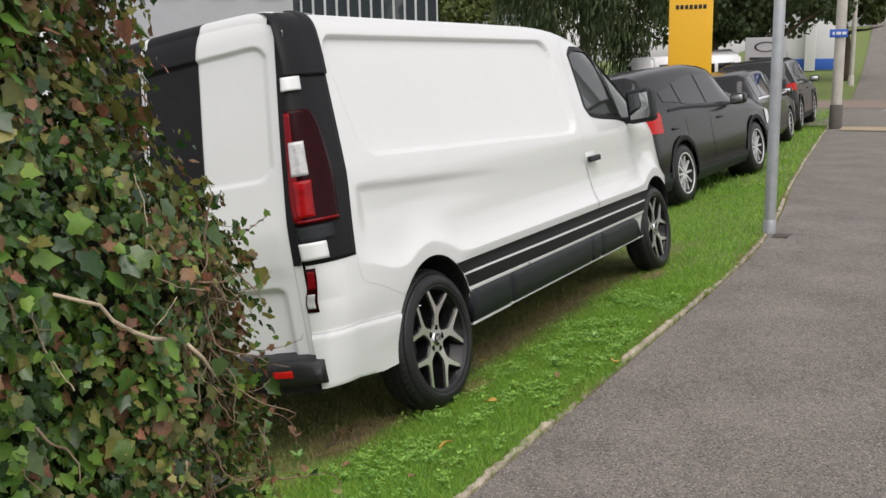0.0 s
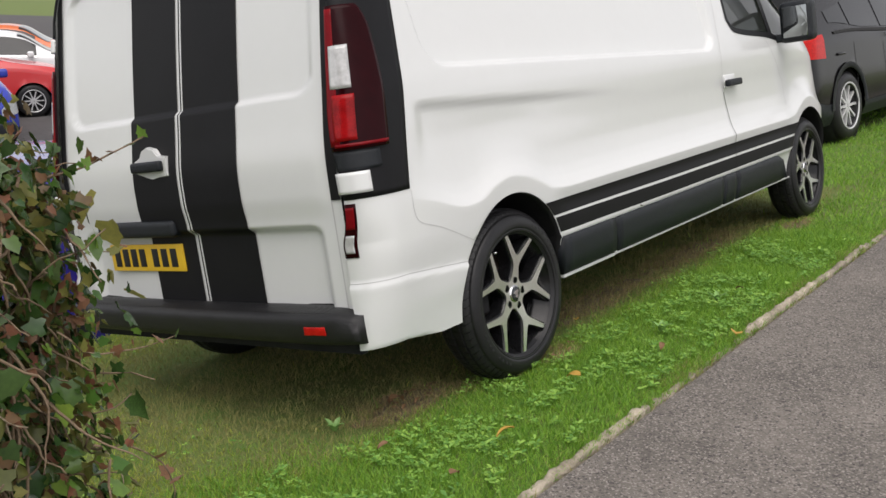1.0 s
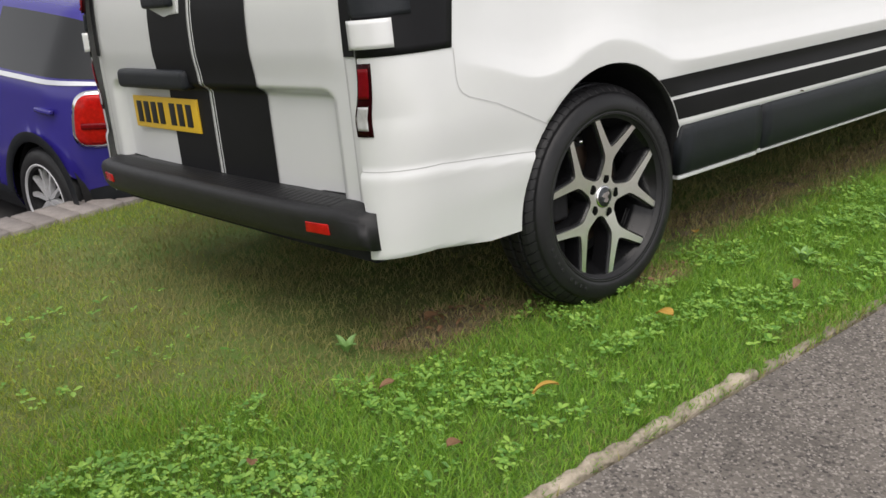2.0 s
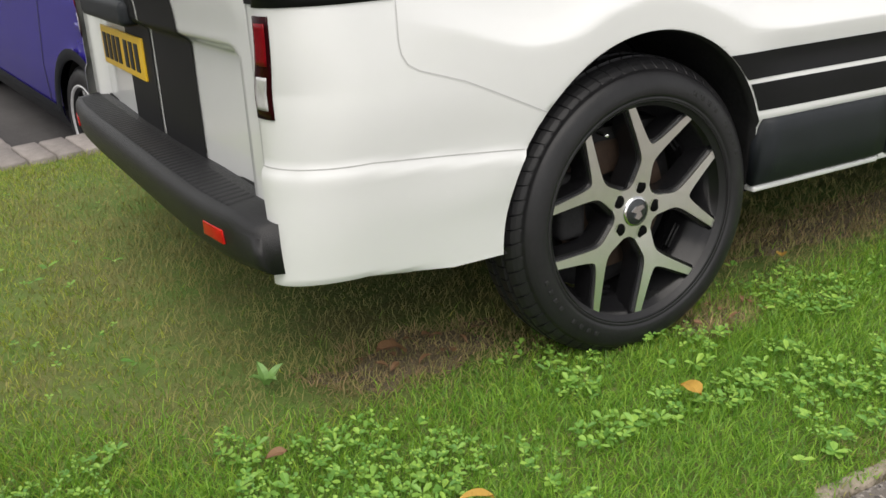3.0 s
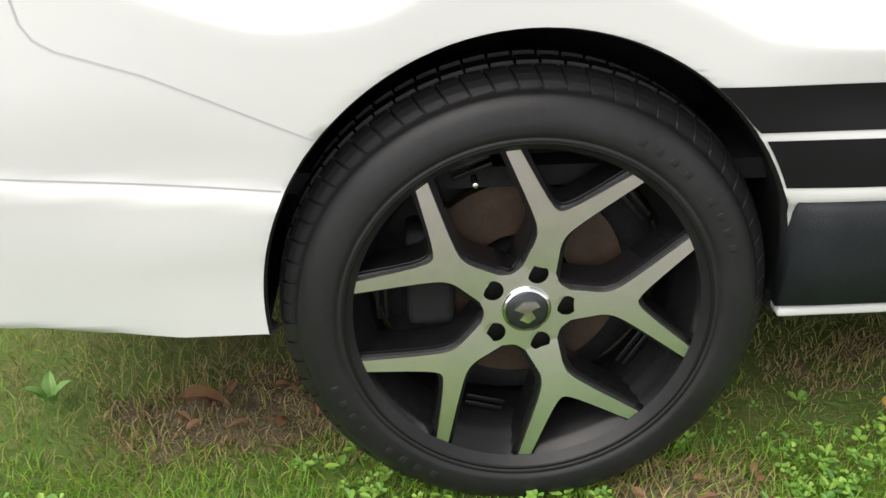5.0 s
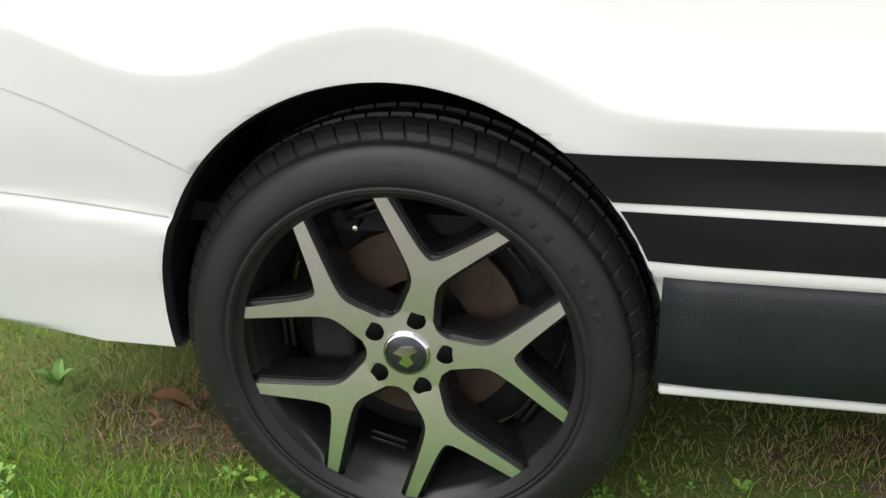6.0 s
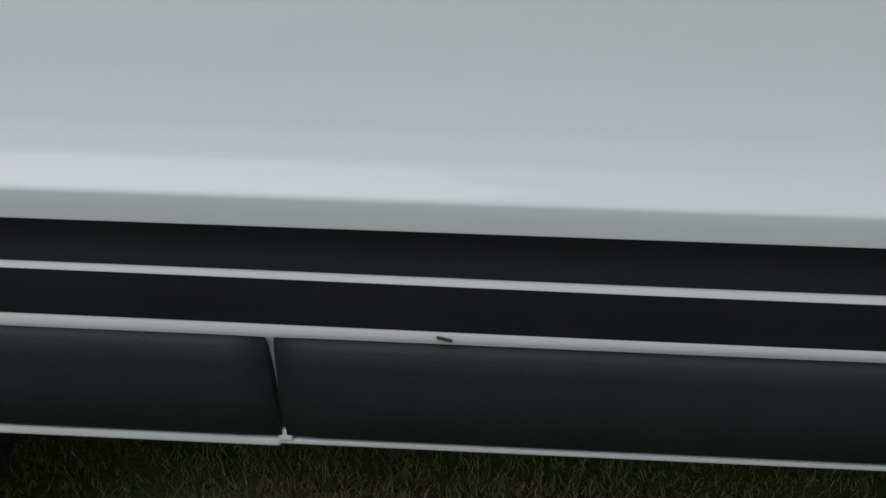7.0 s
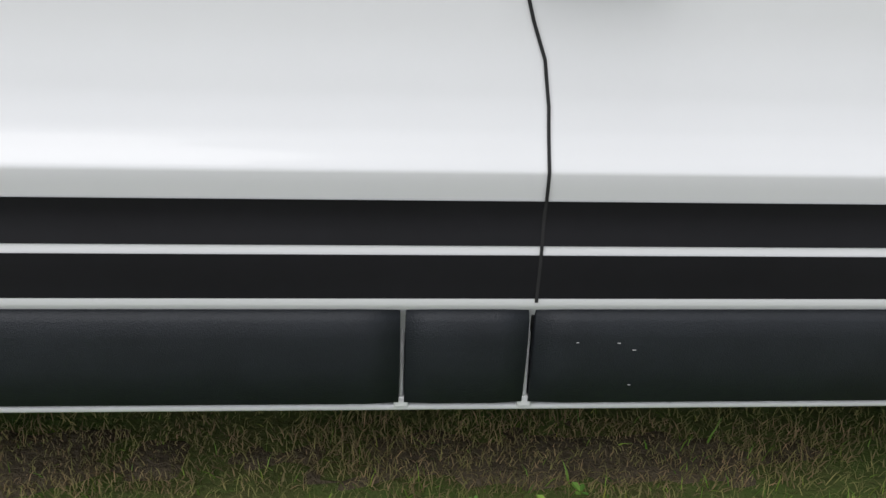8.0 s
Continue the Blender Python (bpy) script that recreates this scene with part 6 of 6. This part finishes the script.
def pole(name, x, y, r0, r1, h, mat, label, category, foot=None, foot_mat=None):
    root = thing(name, Matrix.Translation((x, y, ground_z(x, y))), label, category)
    vs, fs = lathe([(r0, 0.0), (r0 * 0.98, h * 0.3), (r1, h), (0.0, h + 0.01)], 24)
    up = Matrix.Rotation(radians(90), 4, "X")
    part("pole", mesh_of("pole", vs, fs), mat, root, "", up)
    if foot:
        vs, fs = lathe([(foot[0], -0.05), (foot[0], foot[1]), (r0, foot[1] + 0.02)], 24)
        part("foot", mesh_of("foot", vs, fs), foot_mat or mat, root, "", up)
    return root


pole("sign_post", 4.98, -1.47, 0.05, 0.048, 4.2, STEEL, "galvanised steel post at the path edge", "post", (0.058, 0.10))
cover = part("valve_cover", box_bm(0.20, 0.13, 0.02, (0, 0, 0), 0.004), material("rusty_iron", (0.075, 0.055, 0.045), 0.7, vary=0.4, scale=30, bump=0.5, bump_scale=150))
cover.matrix_basis = Matrix.Translation((4.84, -1.60, 0.0))
tagged(cover, "rusty iron valve cover set in the footpath", "cover")
lp = pole("street_lamp", 18.6, -0.21, 0.11, 0.080, 8.0, POST_C, "pale concrete street lamp column with a dark base", "street lamp", (0.135, 0.50), material("dark_post_base", (0.10, 0.09, 0.08), 0.8, vary=0.3, scale=10, bump=0.4, bump_scale=80))
part("arm", box_bm(1.0, 0.07, 0.07, (0.5, 0, 7.95), 0.02), STEEL, lp)
part("lantern", box_bm(0.6, 0.22, 0.12, (1.2, 0, 7.93), 0.04), SIGN_GREY, lp)
pl2 = part("sign_plate", box_bm(0.012, 0.36, 0.17, (-0.12, 0.02, 2.02), 0.004), SIGN_BLUE, lp, "blue path sign with white marks")
for k, (yy, ww) in enumerate(((0.12, 0.04), (0.02, 0.09), (-0.09, 0.08))):
    part("sign_mark", box_bm(0.004, ww, 0.06, (-0.128, yy, 2.02), 0.001), SNOW, pl2)
pole("street_lamp", 43.0, 2.4, 0.10, 0.07, 8.0, POST_C, "pale concrete street lamp column far off", "street lamp", (0.12, 0.4))

totem = thing("totem_sign", Matrix.Translation((23.0, 4.2, ground_z(23, 4.2))) @ Matrix.Rotation(radians(-75), 4, "Z"), "tall yellow dealership totem sign", "sign")
part("panel", box_bm(1.16, 0.30, 5.2, (0, 0, 2.7), 0.03, 2), YELLOW, totem)
part("plinth", box_bm(1.3, 0.45, 0.2, (0, 0, 0.05), 0.02), SIGN_GREY, totem)
for k in range(7):
    part("letter_bar", box_bm(0.085, 0.01, 0.11, (-0.36 + 0.12 * k, -0.156, 3.17), 0.003), BLACK_INK, totem)
part("emblem", box_bm(0.5, 0.02, 0.66, (0, -0.158, 3.9), 0.02, turn=Matrix.Rotation(radians(0), 4, "Y")), CHROME, totem)
gs = thing("board_sign", Matrix.Translation((29.4, 3.45, ground_z(29.4, 3.45))) @ Matrix.Rotation(radians(-78), 4, "Z"), "grey information board with dark lettering", "sign")
part("panel", box_bm(1.3, 0.10, 1.9, (0, 0, 1.35), 0.02), SIGN_GREY, gs)
for s in (-1, 1):
    part("leg", box_bm(0.08, 0.08, 0.5, (0.5 * s, 0, 0.2)), STEEL, gs)
vs, fs = lathe([(0.30, -0.06), (0.30, -0.07), (0.36, -0.07), (0.36, -0.06)], 32, True)
part("emblem", mesh_of("emblem", [(x, y, z * 0.45 + 2.0) for x, y, z in vs], fs), BLACK_INK, gs)
for k, (ww, zz) in enumerate(((0.9, 1.62), (1.0, 1.42), (0.7, 1.22), (0.85, 1.04))):
    part("text_bar", box_bm(ww, 0.01, 0.09 if k == 0 else 0.05, (-0.05, -0.054, zz), 0.002), BLACK_INK, gs)
ws = thing("pylon_sign", Matrix.Translation((52, 5.6, ground_z(52, 5.6))) @ Matrix.Rotation(radians(-80), 4, "Z"), "white and blue pylon sign on the far grass", "sign")
part("panel", box_bm(3.4, 0.2, 2.2, (-0.4, 0.3, 1.5), 0.03), SNOW, ws)
part("base_band", box_bm(3.4, 0.22, 0.6, (-0.4, 0.29, 0.35), 0.02), SIGN_BLUE, ws)
part("mast", box_bm(0.55, 0.3, 3.2, (0, -0.1, 1.6), 0.03), SNOW, ws)

# ---- trees ----
FOL = [leafy("foliage_dark", (0.070, 0.105, 0.032), (0.035, 0.06, 0.02), 0.6), leafy("foliage_olive", (0.085, 0.11, 0.03), (0.05, 0.07, 0.02), 0.6), leafy("foliage_light", (0.13, 0.17, 0.04), (0.08, 0.11, 0.03), 0.6)]
TRUNK = material("tree_bark", (0.10, 0.075, 0.055), 0.9, vary=0.4, scale=12, bump=0.9, bump_scale=30)


def tree(x, y, height, spread, low, label, seed, droop=False, count=5200, leaf=0.20, mat=0):
    r = np.random.default_rng(seed)
    z0 = ground_z(x, y) - 0.05
    root = thing("tree", Matrix.Translation((x, y, z0)), label, "tree", group="trees")
    trunk = [(0.25 * math.sin(k * 0.5 + seed), 0.2 * math.cos(k * 0.6 + seed) - 0.2, height * 0.55 * k / 7) for k in range(8)]
    vs, fs = tube(trunk, 0.045 * height ** 0.9, 0.06, 10)
    part("trunk", mesh_of("trunk", vs, fs), TRUNK, root)
    tips = []
    for k in range(9):
        a, h = 2.4 * k + seed, height * (0.28 + 0.03 * k)
        limb = wander((trunk[4][0], trunk[4][1], h), (math.cos(a), math.sin(a), 0.75), 7, spread / 8.5, 0.16, r)
        vs, fs = tube(limb, 0.09, 0.02, 6)
        part("limb", mesh_of("limb", vs, fs), TRUNK, root)
        tips += limb[2:]
    clumps = [(Vector((spread * 0.9 * math.cos(2.4 * k + seed) * r.uniform(0.1, 1) ** 0.5, spread * 0.9 * math.sin(2.4 * k + seed) * r.uniform(0.1, 1) ** 0.5, r.uniform(low + 0.6, height))), r.uniform(0.5, 1.25) * spread * 0.30) for k in range(44)]
    vs, fs = [], []
    for k in range(count):
        c, rad = clumps[int(r.integers(len(clumps)))]
        d = Vector(r.normal(0, 1, 3)).normalized() * rad * r.uniform(0.55, 1.05)
        p = c + d
        if droop:
            p.z -= abs(r.normal(0, 0.9)) * (0.4 + math.hypot(p.x, p.y) / spread)
        p.z = max(p.z, low + 0.25 * noise.noise(p * 0.9))
        s = leaf * r.uniform(0.5, 1.3)
        q = Euler((r.uniform(0, 6.2), r.uniform(0, 6.2), r.uniform(0, 6.2))).to_matrix()
        n0 = len(vs)
        if droop:
            q = Euler((r.normal(0, 0.25), r.normal(0, 0.25), r.uniform(0, 6.2))).to_matrix()
            shape = [(-0.16, 0, 0), (0.16, 0, 0.1), (0.12, 0, -1.1), (0.0, 0, -1.5), (-0.14, 0, -1.0)]
        else:
            shape = [(-0.5, 0, 0), (-0.1, -0.32, 0.1), (0.5, -0.1, 0), (0.35, 0.3, -0.1), (-0.15, 0.36, 0.05)]
        vs += [p + q @ Vector(v) * s for v in shape]
        fs.append(tuple(range(n0, n0 + 5)))
    me = mesh_of("crown", vs, fs, False)
    part("crown", me, FOL[mat], root)


tree(31.6, 10.6, 8.5, 3.4, 1.5, "dark weeping willow with hanging branches", 3, True, 26000, 0.19, 0)
tree(36.5, 4.6, 7.5, 3.0, 2.2, "dark green broad tree on the far grass", 8, False, 17000, 0.22, 0)
tree(40.5, 8.2, 8.0, 3.2, 2.0, "dark green broad tree behind the signs", 21, False, 15000, 0.24, 0)
tree(46, 3.4, 7.0, 2.2, 2.4, "olive green tree beside the far footpath", 33, False, 5000, 0.34, 1)
tree(48, 26.5, 7.0, 3.6, 1.8, "olive green tree beside the showroom", 14, False, 7000, 0.36, 2)
tree(58, 27.0, 8.0, 4.2, 2.0, "olive green tree beside the showroom", 17, False, 7000, 0.40, 1)

# ---- buildings ----
RENDER = material("pale_render", (0.42, 0.43, 0.45), 0.8, vary=0.1, scale=1.5, bump=0.2, bump_scale=40)
ROOF = material("grey_roof", (0.20, 0.21, 0.22), 0.8, vary=0.2, scale=2)
WINDOW = material("building_glass", (0.05, 0.06, 0.07), 0.05, vary=0.3, scale=0.8, coat=0.5)
FRAME = material("pale_frame", (0.62, 0.64, 0.66), 0.5, vary=0.1)


def building(x, y, turn, wide, deep, high, label, bays, storeys, glazed=False):
    m = Matrix.Translation((x, y, ground_z(x, y) - 0.3)) @ Matrix.Rotation(radians(turn), 4, "Z")
    root = thing("building", m, label, "building")
    part("wall", box_bm(wide, deep, high, (0, deep / 2, high / 2)), RENDER, root)
    part("roof", box_bm(wide + 0.3, deep + 0.3, 0.25, (0, deep / 2, high + 0.12), 0.03), ROOF, root)
    for s in range(storeys):
        for k in range(bays):
            bw, bh = wide / bays, high / storeys
            ww, hh = (bw * 0.94, bh * 0.90) if glazed else (bw * 0.55, bh * 0.45)
            cx, cz = -wide / 2 + bw * (k + 0.5), bh * (s + 0.54)
            win = part("window", box_bm(ww, 0.06, hh, (cx, -0.01, cz)), WINDOW, root)
            for e in (-1, 1):
                part("frame", box_bm(0.07, 0.10, hh, (cx + e * ww / 2, -0.03, cz)), FRAME, win)
                part("frame", box_bm(ww, 0.10, 0.07, (cx, -0.03, cz + e * hh / 2)), FRAME, win)
    return root


building(31.0, 29.5, -38, 9.0, 9, 8.2, "pale grey office building behind the car lot", 4, 2)
building(38.0, 25.2, -38, 8.5, 9, 6.8, "glass-fronted car showroom behind the lot", 14, 2, True)
building(52.0, 27.5, -58, 9.5, 9, 4.9, "low white workshop building", 3, 1)
building(92.0, 9.5, -85, 12, 9, 7.5, "distant pale brick building along the street", 5, 2)
building(110, -4.0, -90, 14, 9, 8.0, "distant building at the end of the street", 6, 2)

# the side road that crosses ahead and the street beside the path
strip("side_road", ASPHALT, (19.4, 27.9, 0.7), lambda x: (-14.0, 22.0), 0.012, "grey asphalt side road that crosses ahead", "road", rows=40)
PALE = material("buff_paving", (0.36, 0.29, 0.19), 0.9, vary=0.2, scale=8, bump=0.5, bump_scale=90)
strip("tactile_paving", PALE, (18.0, 19.3, 0.25), lambda x: (kerb_y(x) - 3.0, kerb_y(x) - 0.3), 0.016, "buff tactile paving at the crossing", "pavement", rows=4)
BROWN = material("brown_tarmac", (0.23, 0.175, 0.14), 0.9, vary=0.25, scale=3, bump=0.6, bump_scale=110)
strip("far_footway", BROWN, (27.4, 33.1, 0.7), lambda x: (kerb_y(x) - 3.4, kerb_y(x) + 7.0), 0.02, "brown tarmac footway across the side road", "pavement", rows=16)
for k in range(6):
    mk = part("road_marking", box_bm(0.5, 0.22, 0.006, (26.5 + (k % 2) * 1.1, -0.6 - 0.5 * (k // 2), 0.02)), SNOW)
    tagged(mk, "worn white road marking at the junction", "road marking", group="road markings")
strip("road", ASPHALT, (-30, 120, 1.5), lambda x: (kerb_y(x) - 10.4, kerb_y(x) - 3.5), 0.012, "grey asphalt road beside the footpath", "road", rows=4)
